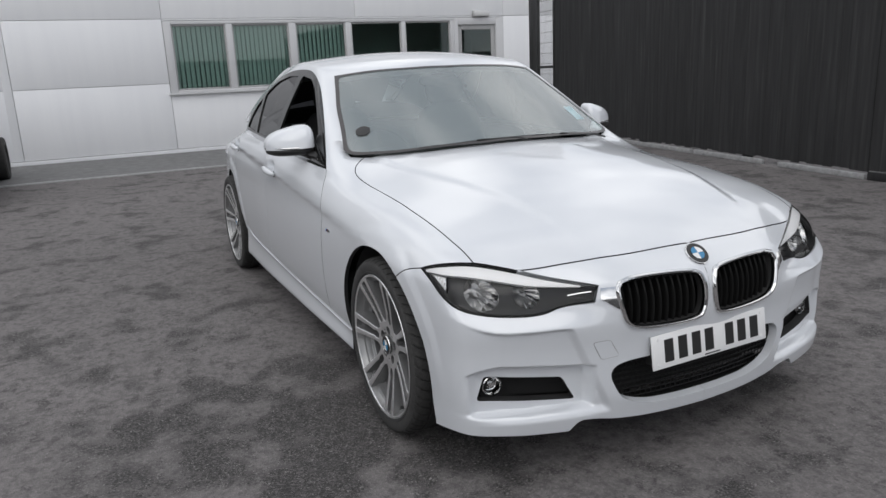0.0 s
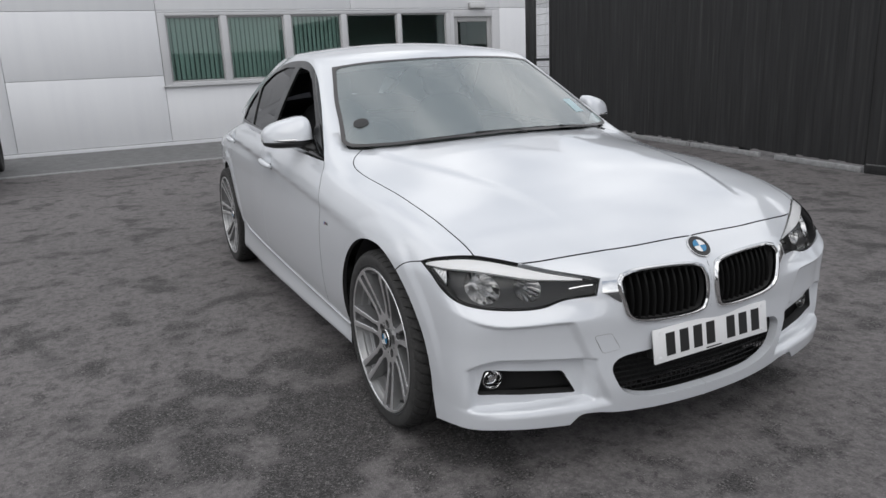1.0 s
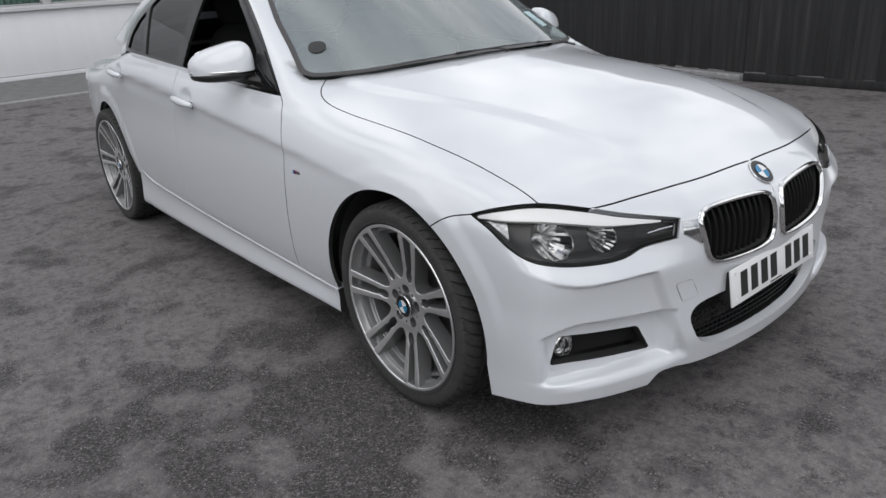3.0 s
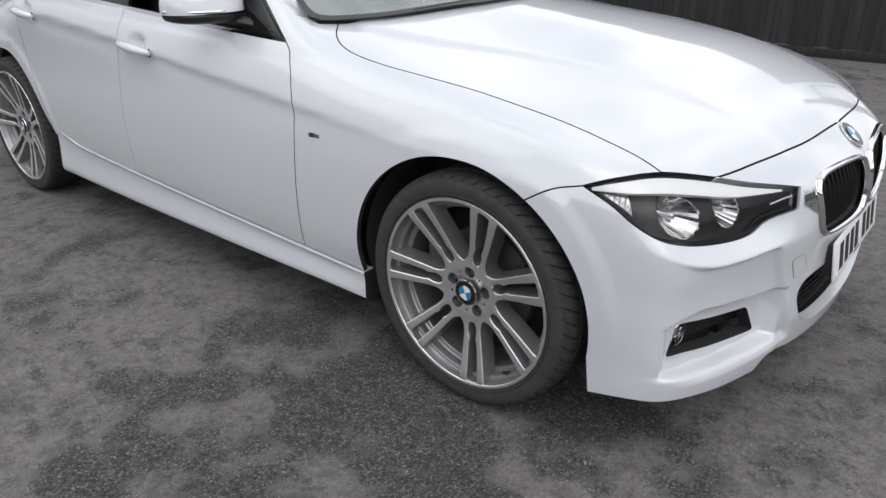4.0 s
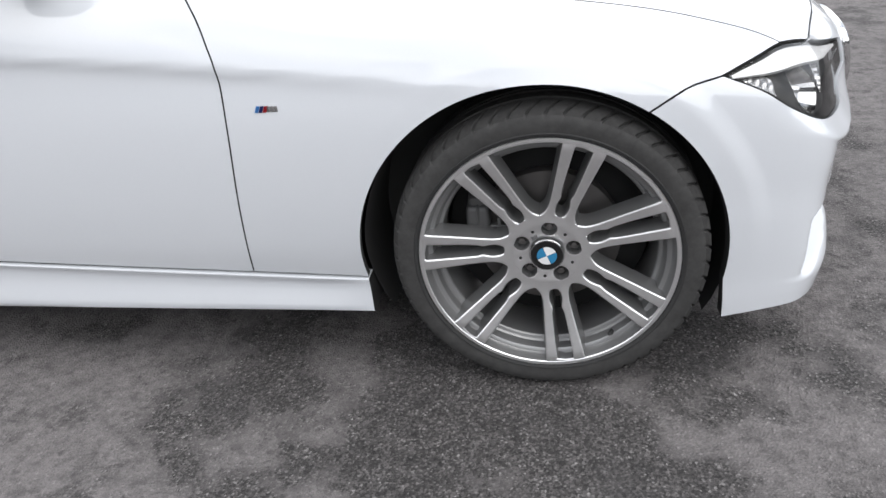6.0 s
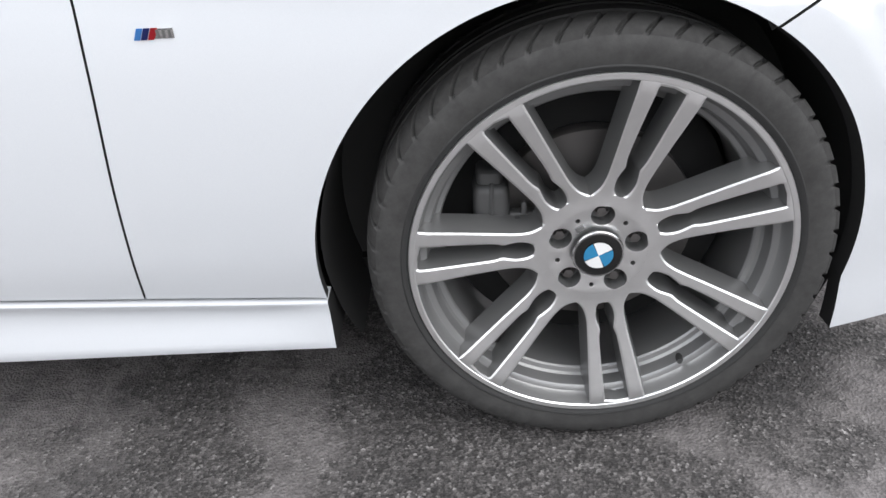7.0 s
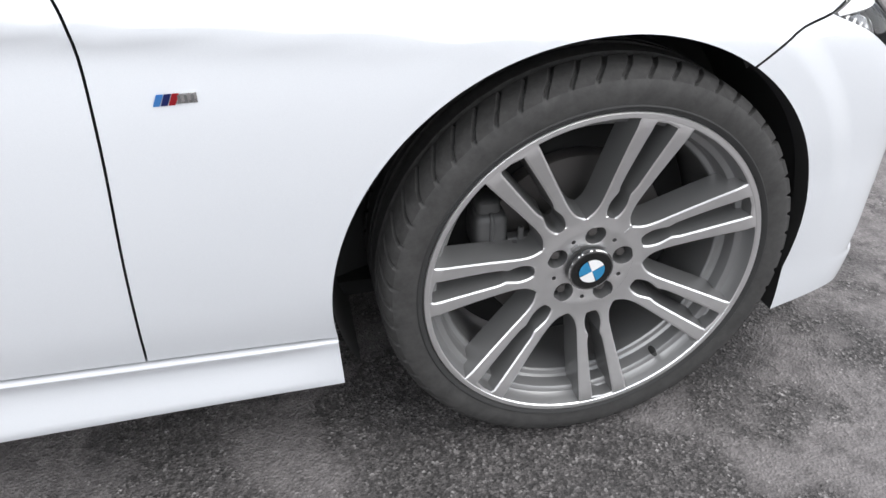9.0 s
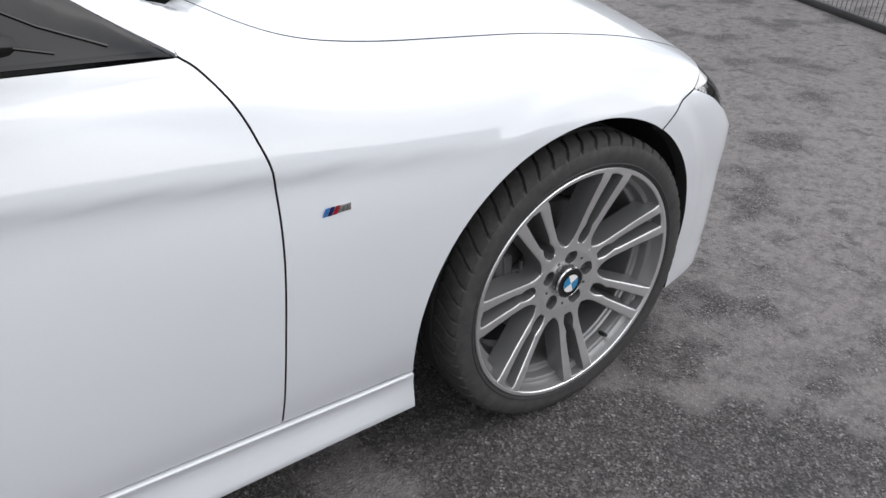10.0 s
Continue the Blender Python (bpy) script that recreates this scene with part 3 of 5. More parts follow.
wall = tagged(part("wall_back", back_slab(), M_SASH), "white flat metal cladding wall of an office building", "wall", kind="structure")
WIN_Y0, WIN_Y1, WIN_Z0, WIN_Z1 = -0.17, 7.05, 1.072, 2.40
COLS = [-34.0, -29.4, -24.8, -20.2, -15.6, -11.0, -6.4, -2.72, -0.17]


def panel(y0, y1, z0, z1):
    bm = bmesh.new()
    g = 0.0035
    box(bm, WALL_X - 0.30, WALL_X, y0 + g, y1 - g, z0 + g, z1 - g, 0.004)
    return part("cladding_panel", bm, M_WALL, wall)


for y0, y1 in zip(COLS, COLS[1:]):
    for z0, z1 in ((0.075, 1.285), (1.285, 2.43), (2.43, 3.6), (3.6, 4.8), (4.8, 6.1)):
        panel(y0, y1 - 0.13 if y1 == -2.72 else y1, z0, z1)
panel(-2.86, -2.72, 0.075, 6.1)
panel(WIN_Y0, 5.80, 0.075, WIN_Z0)
panel(7.05, 9.3, 0.075, 2.43)
for y0, y1 in ((-0.17, 3.55), (3.55, 7.05), (7.05, 9.3)):
    for z0, z1 in ((2.43, 3.6), (3.6, 4.8), (4.8, 6.1)):
        panel(y0, y1, z0, z1)
panel(-0.17, 7.05, 2.40, 2.43)
tagged(part("trim_base", box(bmesh.new(), WALL_X - 0.3, WALL_X + 0.02, -34, 9.3, 0.0, 0.068, 0.004), M_WALL), "white metal base trim of the wall", "trim", kind="structure")
tagged(part("trim_coping", box(bmesh.new(), WALL_X - 0.4, WALL_X + 0.06, -34.1, 9.4, 6.1, 6.3, 0.01), M_GREYMETAL), "grey metal coping on the wall", "trim", kind="structure")
# plain unseen walls, added to close the yard and give the paint a dark horizon to reflect
for nm, q in (("wall_side", (-34, 18, -16.3, -16.0)), ("wall_front", (17.7, 18, -15.99, 30))):
    tagged(part(nm, box(bmesh.new(), *q, 0.0, 2.4), M_YARDWALL), "added unseen dark grey yard wall", "wall", kind="structure")
t1 = noise_node(M_YARDWALL, 2.0, 7, 0.6)
n, l, b = nodes_of(M_YARDWALL)
l.new(ramp(M_YARDWALL, t1.outputs["Fac"], [(0.3, grey(0.10)), (0.7, grey(0.16))]), b.inputs["Base Color"])
# pale path along the wall with a flush edging
tagged(part("pavement", box(bmesh.new(), WALL_X + 0.02, -9.36, -34, 9.3, -0.05, 0.006), M_PATH), "grey concrete path along the building", "path", kind="structure")
tagged(part("trim_edging", box(bmesh.new(), -9.35, -9.24, -34, 9.3, -0.05, 0.018, 0.004), M_CONCRETE), "pale concrete edging of the path", "edging", kind="structure")

win = tagged(new("window_1"), "long aluminium office window band with vertical blinds", "window", kind="structure")
fx0, fx1 = WALL_X - 0.10, WALL_X + 0.012


def bar(name, y0, y1, z0, z1, x0=fx0, x1=fx1, m=None, bev=0.004):
    return part(name, box(bmesh.new(), x0, x1, y0, y1, z0, z1, bev), m or M_FRAME, win)


bar("window_sill", -0.20, 5.84, 1.072, 1.105, fx0, WALL_X + 0.07)
bar("window_frame", -0.165, -0.03, 1.108, 2.395)
bar("window_frame", -0.028, 5.80, 2.335, 2.395)
bar("window_frame", -0.028, 5.80, 1.108, 1.150)
for y0, y1 in ((0.95, 1.07), (2.16, 2.30), (3.33, 3.45), (4.56, 4.65), (5.715, 5.80)):
    bar("window_mullion", y0, y1, 1.152, 2.333)
PANES = [(-0.028, 0.95), (1.07, 2.16), (2.30, 3.33), (3.45, 4.56), (4.65, 5.715)]
for k, (y0, y1) in enumerate(PANES):
    part("pane", box(bmesh.new(), WALL_X - 0.052, WALL_X - 0.046, y0, y1, 1.152, 2.333), M_OFFICEGLASS, win)
    for yy in (y0, y1 - 0.028):
        bar("sash", yy, yy + 0.028, 1.152, 2.333, WALL_X - 0.075, WALL_X - 0.02, M_SASH, 0.003)
    for zz in (1.152, 2.303):
        bar("sash", y0 + 0.03, y1 - 0.03, zz, zz + 0.03, WALL_X - 0.075, WALL_X - 0.02, M_SASH, 0.003)


def room_shell():
    bm = bmesh.new()
    box(bm, -15.6, -15.5, -1.0, 8.0, 0.0, 3.0)
    for y in (-1.1, 8.0):
        box(bm, -15.6, WALL_X - 0.345, y, y + 0.1, 0.0, 3.0)
    return bm


tagged(part("wall_room", room_shell(), M_ROOM), "dim office back wall", "wall", kind="structure")
tagged(part("ceiling", box(bmesh.new(), -15.6, WALL_X - 0.31, -1.0, 8.0, 2.75, 2.85), M_ROOM), "dim office ceiling", "ceiling", kind="structure")
tagged(part("floor", box(bmesh.new(), -15.6, WALL_X - 0.31, -1.0, 8.0, -0.1, 0.02), M_ROOM), "dark office floor", "floor", kind="structure")
# vertical blinds
for y0, y1 in PANES[:3]:
    bl = thing("vertical_blind", "grey-green vertical fabric blind behind the office window", "blind", group="office blinds")
    part("head_rail", box(bmesh.new(), WALL_X - 0.16, WALL_X - 0.11, y0, y1, 2.30, 2.332), M_SASH, bl)
    n = int((y1 - y0) / 0.082)
    rng = random.Random(int(y0 * 100))
    sl = bmesh.new()
    box(sl, -0.0008, 0.0008, -0.041, 0.041, 1.10, 2.30)
    me = bpy.data.meshes.new("slat")
    sl.to_mesh(me)
    sl.free()
    me.materials.append(M_BLIND)
    for i in range(n):
        o = new("slat", me)
        o.parent = bl
        o.matrix_basis = pose(WALL_X - 0.135, y0 + 0.05 + i * (y1 - y0 - 0.08) / (n - 1), 0, 0, 0, 24 + rng.uniform(-4, 4))
# door beside the window band
door = tagged(new("door_1"), "white aluminium door with a glazed upper half", "door", kind="structure")


def dbar(name, y0, y1, z0, z1, x0, x1, m, bev=0.004):
    return part(name, box(bmesh.new(), x0, x1, y0, y1, z0, z1, bev), m, door)


dbar("door_frame", 5.805, 5.90, 0.02, 2.395, fx0, fx1, M_FRAME)
dbar("door_frame", 6.85, 7.045, 0.02, 2.395, fx0, fx1, M_FRAME)
dbar("door_frame", 5.902, 6.848, 2.25, 2.395, fx0, fx1, M_FRAME)
dbar("door_leaf", 5.905, 6.845, 0.03, 1.05, WALL_X - 0.08, WALL_X - 0.03, M_FRAME)
dbar("stile", 5.905, 6.005, 1.052, 2.245, WALL_X - 0.08, WALL_X - 0.03, M_SASH)
dbar("stile", 6.745, 6.845, 1.052, 2.245, WALL_X - 0.08, WALL_X - 0.03, M_SASH)
dbar("top_rail", 6.007, 6.743, 2.145, 2.245, WALL_X - 0.08, WALL_X - 0.03, M_SASH)
dbar("door_pane", 6.007, 6.743, 1.052, 2.143, WALL_X - 0.058, WALL_X - 0.052, M_OFFICEGLASS, 0)
hd = bmesh.new()
tube(hd, [(WALL_X - 0.03, 6.79, 1.0), (WALL_X + 0.02, 6.79, 1.0), (WALL_X + 0.022, 6.67, 1.0)], 0.009, 8)
part("door_handle", hd, M_SILVER, door)
# bulkhead lamp over the door
lamp_ = thing("bulkhead_lamp", "grey oblong bulkhead lamp on the wall above the door", "lamp")
part("lamp_body", box(bmesh.new(), WALL_X, WALL_X + 0.05, 6.26, 6.67, 2.41, 2.54, 0.012), M_GREYMETAL, lamp_)
part("lamp_cover", box(bmesh.new(), WALL_X + 0.05, WALL_X + 0.095, 6.275, 6.655, 2.422, 2.528, 0.02), M_DIFFUSER, lamp_, "frosted cover")

# black timber fence on a concrete foot
fence_y = lambda x: 5.52 - 0.16 * min(x + 2.44, 0.0)
fence_a = lambda x: math.degrees(math.atan(-0.16)) if x < -2.44 else 0.0
fence = tagged(new("fence"), "tall black-stained close-boarded timber fence", "fence", kind="structure")
rng = random.Random(7)
bb = bmesh.new()
box(bb, -0.0596, 0.0596, -0.010, 0.012, 0.09, 2.75, 0.001)
board_me = bpy.data.meshes.new("board")
bb.to_mesh(board_me)
bb.free()
board_me.materials.append(M_FENCE)
x = -9.61
while x < 0.36:
    b = new("board", board_me)
    b.parent = fence
    b.matrix_basis = pose(x, fence_y(x) + rng.uniform(-0.0015, 0.0015), rng.uniform(-0.012, 0.012), rng.uniform(-0.06, 0.06), 0, fence_a(x))
    x += 0.119 if x < -2.44 else 0.1205
for z in (0.35, 1.35, 2.4):
    for xm, hl_ in ((-6.03, 3.62), (-1.04, 1.38)):
        r = part("rail", box(bmesh.new(), -hl_, hl_, 0.014, 0.064, z, z + 0.09, 0.004), M_FENCE, fence)
        r.matrix_basis = pose(xm, fence_y(xm), 0, 0, 0, fence_a(xm))
for x in (-9.58, -6.75, -4.35, -1.95, 0.30):
    r = part("post", box(bmesh.new(), -0.05, 0.05, 0.066, 0.166, 0, 2.8, 0.005), M_FENCE, fence)
    r.matrix_basis = pose(x, fence_y(x), 0, 0, 0, fence_a(x))
for x, hl_, m_, lb_ in ((-8.4, 0.95, M_CONCRETE, "pale concrete foot of the fence"), (-6.32, 0.97, M_CONCRETE, "pale concrete foot of the fence"), (-4.62, 0.68, M_CONCRETE, "pale concrete foot of the fence"), (-3.06, 0.62, M_CONCRETE, "pale concrete foot of the fence"), (-1.03, 1.38, M_FENCE, "")):
    r = part("gravel_board", box(bmesh.new(), -hl_, hl_, -0.02, 0.03, 0, 0.06 if lb_ else 0.088, 0.006), m_, fence, lb_)
    r.matrix_basis = pose(x, fence_y(x), 0, 0, 0, fence_a(x))


def mesh_gate(name, x0, y0, x1, y1, h, label, gap=0.09, mid=True):
    """A black steel frame with welded wire mesh between two points."""
    L = math.hypot(x1 - x0, y1 - y0)
    g = thing(name, label, "gate", pose(x0, y0, 0, 0, 0, math.degrees(math.atan2(y1 - y0, x1 - x0))))
    s = 0.05
    part("gate_stile", box(bmesh.new(), 0, s, -0.025, 0.025, gap, h, 0.004), M_BLACKSTEEL, g)
    part("gate_stile", box(bmesh.new(), L - s, L, -0.025, 0.025, gap, h, 0.004), M_BLACKSTEEL, g)
    for z in (gap, h - s) + ((1.25,) if mid else ()):
        part("gate_rail", box(bmesh.new(), s, L - s, -0.025, 0.025, z, z + s, 0.004), M_BLACKSTEEL, g)
    wires = bmesh.new()
    n = int((L - 2 * s) / 0.05)
    for i in range(1, n):
        xx = s + (L - 2 * s) * i / n
        box(wires, xx - 0.002, xx + 0.002, -0.002, 0.002, gap + s, h - s)
    z = gap + s + 0.2
    while z < h - s:
        box(wires, s, L - s, 0.002, 0.007, z - 0.003, z + 0.003)
        z += 0.2
    tagged(part("wire_mesh", wires, M_WIRE, g, "welded wire mesh", smooth=False), kind="stuff")
    return g


mesh_gate("mesh_gate", -10.46, 6.80, -9.70, 6.69, 2.62, "narrow black steel gate with wire mesh beside the fence")
mesh_gate("mesh_gate", 0.42, 5.60, 0.87, 5.60, 2.2, "black steel mesh gate at the end of the fence", 0.05)
mesh_gate("mesh_gate", 4.05, 0.20, 6.2, 4.72, 2.0, "long black steel mesh gate standing open on the yard", 0.0)
for x, y in ((-10.66, 6.835), (0.945, 5.59)):
    p = thing("gate_post", "square black steel gate post", "post", pose(x, y, 0))
    part("shaft", box(bmesh.new(), -0.07, 0.07, -0.07, 0.07, 0, 2.7, 0.006), M_BLACKSTEEL, p)
    part("cap", box(bmesh.new(), -0.078, 0.078, -0.078, 0.078, 2.7, 2.72, 0.004), M_BLACKSTEEL, p)

# a second car at the yard's edge
pc = thing("parked_car", "dark parked hatchback car at the edge of the yard", "car", pose(-9.0, -3.70, 0))
bm = bmesh.new()
ball(bm, (0, 0, 0.56), (2.05, 0.86, 0.36), 3.6, 48, 18)
part("body", bm, M_DARKPAINT, pc, "glossy black bodywork")
bm = bmesh.new()
ball(bm, (-0.25, 0, 0.95), (1.25, 0.70, 0.48), 3.0, 40, 14)
part("cabin", bm, M_GLOSSBLACK, pc, "dark glazed cabin")
for xx in (-1.3, 1.3):
    for yy in (-0.78, 0.78):
        bm = bmesh.new()
        lathe(bm, [(0.02, 0.09), (0.20, 0.09), (0.21, 0.11), (0.29, 0.11), (0.315, 0.09), (0.315, -0.09), (0.2, -0.1)], 36, Matrix.Translation((xx, yy, 0.315)) @ pose(0, 0, 0, 0, 0, 0 if yy < 0 else 180))
        part("wheel", bm, M_TYRE, pc)

# ---- the car: skin panels ----
car = thing("car", "white four-door saloon car with an open front window, on asphalt", "car")
R_, L_ = -1, 1
SIDES = (R_, L_)
IN = (-1, -1, -0.15)

SEAM_A = on_side(body_f, curve([(-0.664, 0.283), (-0.660, 0.33), (-0.650, 0.462), (-0.637, 0.62), (-0.636, 0.74), (-0.650, 0.80), (-0.670, 0.850), (-0.700, 0.893), (-0.722, 0.912)], 6))
SEAM_B = on_side(body_f, curve([(-1.674, 0.3265), (-1.672, 0.56), (-1.648, 0.78), (-1.618, 0.92), (-1.610, 0.958)], 6))
SEAM_C = on_side(body_f, curve([(-2.415, 0.358), (-2.425, 0.44), (-2.47, 0.58), (-2.53, 0.70), (-2.56, 0.82), (-2.585, 0.92), (-2.62, 1.000)], 6))
SILL_Z = lambda x: 0.280 + (-0.664 - x) * 0.043
BELT = lambda x: 0.912 + (-0.722 - x) * 0.047


def arch(wx, z0, z1, r=0.375, n=90):
    """Points of a wheel opening from its front foot over the top to its rear foot."""
    a0, a1 = math.asin((z0 - 0.327) / r), math.pi - math.asin((z1 - 0.327) / r)
    fat = lambda t: r * (1 + 0.03 * max(0.0, -math.cos(t)))
    return [(wx + fat(t) * math.cos(t), 0.327 + fat(t) * math.sin(t)) for t in np.linspace(a0, a1, n)]


HOODLINE = on_top(body_f, curve([(-0.668, 0.652), (-0.610, 0.712), (-0.535, 0.740), (-0.40, 0.741), (-0.258, 0.738), (0.005, 0.738), (0.250, 0.732), (0.441, 0.718)], 8))
LAMP_OUT = on_side(body_f, [(0.318, 0.698)])[0]
lamp_top = meet(body_f, curve([LAMP_OUT, (0.385, 0.797, 0.720), (0.441, 0.718, 0.721), (0.523, 0.610, 0.699), (0.577, 0.525, 0.674), (0.647, 0.392, 0.638)], 6), (-0.6, -0.5, -0.6), 0.5)
lamp_low = meet(body_f, curve([LAMP_OUT, (0.403, 0.854, 0.668), (0.456, 0.839, 0.630), (0.505, 0.805, 0.600), (0.553, 0.735, 0.580), (0.597, 0.648, 0.572), (0.620, 0.578, 0.574), (0.634, 0.515, 0.590), (0.652, 0.405, 0.598)], 5), (-0.7, -0.7, 0), 0.5)
K_HOOD, K_CUT = 12, 18
HOODCUT = np.vstack([lamp_top[K_CUT:K_CUT + 1], on_top(body_f, curve([(0.523, 0.610), (0.554, 0.500), (0.591, 0.367), (0.613, 0.22), (0.623, 0.0)], 8))[1:]])

arc = arch(WHEELS_X[0], 0.18, 0.2712)
cutk = min(range(len(arc)), key=lambda i: abs(arc[i][0] - 0.184) + (0 if arc[i][1] > 0.5 else 9))
bumper_arc = on_side(body_f, [(0.366, 0.168)] + arc[6:cutk + 1])
fender_arc = on_side(body_f, arc[cutk:])
bline = on_side(body_f, curve([arc[cutk], (0.250, 0.681), (0.318, 0.698)], 4))

fender_top = meet(blend_f, curve([SEAM_A[-1], (-0.735, 0.765, 0.935), (-0.70, 0.70, 0.95), HOODLINE[0]], 4), (0, -1, -0.8), 0.5)
fender_loop = np.vstack([SEAM_A, fender_top[1:-1], HOODLINE, lamp_top[:K_HOOD][::-1], bline[:-1][::-1], fender_arc[1:], on_side(body_f, [(x, SILL_Z(x) + 0.003) for x in np.linspace(-0.415, -0.655, 10)])])
for sd in SIDES:
    part("fender", sheet(blend_f, fender_loop, (0, -1, -0.8), 0.016, gap=0.0015, halves=(sd,), dark_edge=True), [M_WHITE, M_RUBBER], car)

sill_pts = lambda x0, x1: on_side(body_f, [(x, SILL_Z(x) + 0.003) for x in np.linspace(x0, x1, 12)])
belt_pts = lambda x0, x1: on_side(body_f, [(x, BELT(x)) for x in np.linspace(x0, x1, 12)])
front_door_loop = np.vstack([SEAM_A, belt_pts(-0.722, -1.610)[1:-1], SEAM_B[::-1], sill_pts(-1.674, -0.664)[1:-1]])
rear_door_loop = np.vstack([SEAM_B, belt_pts(-1.610, -2.62)[1:-1], SEAM_C[::-1], sill_pts(-2.415, -1.674)[1:-1]])
doors = {}
for sd in SIDES:
    doors[sd, 0] = part("front_door", sheet(body_f, front_door_loop, (0, -1, -0.25), 0.016, halves=(sd,), dark_edge=True), [M_WHITE, M_RUBBER], car)
    doors[sd, 1] = part("rear_door", sheet(body_f, rear_door_loop, (0, -1, -0.25), 0.022, gap=0.001, halves=(sd,)), M_WHITE, car)

quarter_loop = np.vstack([SEAM_C, on_top(body_f, [(x, 0.70) for x in np.linspace(-2.68, -3.30, 8)]), on_top(body_f, [(-3.45, 0.70)]), on_side(body_f, [(-3.52, 0.9), (-3.56, 0.75), (-3.55, 0.62), (-3.3, 0.60), (-3.22, 0.50)]), on_side(body_f, arch(WHEELS_X[1], 0.45, 0.45)[::-1]), on_side(body_f, [(-2.43, 0.40)])])
rear_bumper_half = np.vstack([on_side(body_f, [(-3.52, 0.9), (-3.56, 0.75), (-3.55, 0.62), (-3.3, 0.60), (-3.22, 0.50), (-3.20, 0.24), (-3.4, 0.22), (-3.6, 0.22)]), meet(body_f, curve([(-3.75, 0.6, 0.22), (-3.84, 0.3, 0.22), (-3.86, 0.0, 0.22)], 4), (1, 0, 0), 0.5), meet(body_f, [(-3.86, 0.0, z) for z in np.linspace(0.3, 0.85, 8)], (1, 0, 0), 0.5), meet(body_f, curve([(-3.86, 0.0, 0.9), (-3.8, 0.4, 0.9), (-3.65, 0.72, 0.9)], 4), (1, 0, 0), 0.5)])
for sd in SIDES:
    part("rear_quarter", sheet(body_f, quarter_loop, (0, -1, -0.6), 0.028, halves=(sd,), dark_edge=True), [M_WHITE, M_RUBBER], car)
part("rear_bumper", sheet(body_f, rear_bumper_half, (1, -1, 0), 0.04, halves=SIDES, gap=0.0), M_WHITE, car)
boot_half = on_top(body_f, np.vstack([curve([(-3.02, 0.0), (-3.0, 0.5), (-2.98, 0.66)], 4), curve([(-3.02, 0.70), (-3.4, 0.72), (-3.68, 0.68)], 4), curve([(-3.72, 0.6), (-3.80, 0.3), (-3.82, 0.0)], 4)]))
part("boot_lid", sheet(body_f, np.vstack([boot_half, (boot_half * (1, -1, 1))[::-1][1:-1]]), (0, 0, -1), 0.04, halves=(1,)), M_WHITE, car)

# bonnet
cowl_edge = on_top(body_f, curve([(-0.668, 0.652), (-0.605, 0.54), (-0.513, 0.30), (-0.484, 0.0)], 8))
right_half = np.vstack([HOODCUT[::-1], lamp_top[K_HOOD + 1:K_CUT][::-1], HOODLINE[::-1], cowl_edge[1:]])
hood_loop = np.vstack([right_half[:-1], (right_half * (1, -1, 1))[::-1][:-1]])
part("bonnet", sheet(body_f, hood_loop, (0, 0, -1), 0.018, gap=0.0021, halves=(1,), dark_edge=True), [M_WHITE, M_RUBBER], car)

# front bumper with its openings
KIDNEY = [(0.331, 0.648), (0.279, 0.657), (0.154, 0.656), (0.050, 0.646), (0.024, 0.622), (0.019, 0.565), (0.031, 0.512), (0.060, 0.497), (0.131, 0.493), (0.26, 0.500), (0.318, 0.522), (0.338, 0.573), (0.345, 0.625)]
kid_curve = curve(KIDNEY + KIDNEY[:1], 4)[:-1]
kidney = on_front(body_f, kid_curve)
fog_hole = on_front(body_f, rounded([(0.770, 0.298), (0.745, 0.378), (0.508, 0.353), (0.464, 0.272)], 0.012))
low_edge = np.vstack([on_front(body_f, curve([(0.0, 0.182), (0.2, 0.186), (0.34, 0.196), (0.43, 0.212), (0.475, 0.212), (0.508, 0.18)], 5)), meet(body_f, curve([(0.62, 0.62, 0.184), (0.585, 0.74, 0.189), (0.50, 0.82, 0.187), (0.40, 0.83, 0.174)], 5), (-0.7, -0.7, 0), 0.5)])
intake_line = on_front(body_f, curve([(0.10, 0.398), (0.25, 0.396), (0.335, 0.388), (0.368, 0.365), (0.362, 0.325), (0.322, 0.268), (0.226, 0.236), (0.10, 0.229)], 5))
centre = on_front(body_f, [(0.0, z) for z in np.linspace(0.70, 0.40, 14)])
bumper_loop = np.vstack([bline[:-1], lamp_low, lamp_top[K_CUT:][::-1], HOODCUT[1:], centre, intake_line, on_front(body_f, [(0.0, 0.228)]), low_edge, bumper_arc[:-1]])
bumper = part("front_bumper", sheet(body_f, bumper_loop, IN, 0.0062, holes=[kidney, fog_hole], halves=SIDES, hole_flange=0.035, flange=0.03, dark_edge=True), [M_WHITE, M_RUBBER], car)
for f in bumper.data.polygons:
    grille_lip = len(f.vertices) == 4 and abs(f.center.y) < 0.36 and 0.485 < f.center.z < 0.665
    fog_lip = len(f.vertices) == 4 and 0.45 < abs(f.center.y) < 0.79 and 0.262 < f.center.z < 0.385 and f.center.x < 0.70
    if abs(f.center.y) < 0.80 and not fog_lip and not grille_lip:
        f.material_index = 0

# dark backing that shows in the joints
def ribbon(F, line, wide, sd, lift=-0.02):
    n = grad(F, line)
    t = np.gradient(line, axis=0)
    c = np.cross(n, t)
    c /= np.linalg.norm(c, axis=1)[:, None]
    bm = bmesh.new()
    A = [bm.verts.new((p[0], p[1] * sd, p[2])) for p in line + n * lift + c * wide]
    B = [bm.verts.new((p[0], p[1] * sd, p[2])) for p in line + n * lift - c * wide]
    for i in range(len(A) - 1):
        bm.faces.new((A[i], A[i + 1], B[i + 1], B[i]))
    return bm


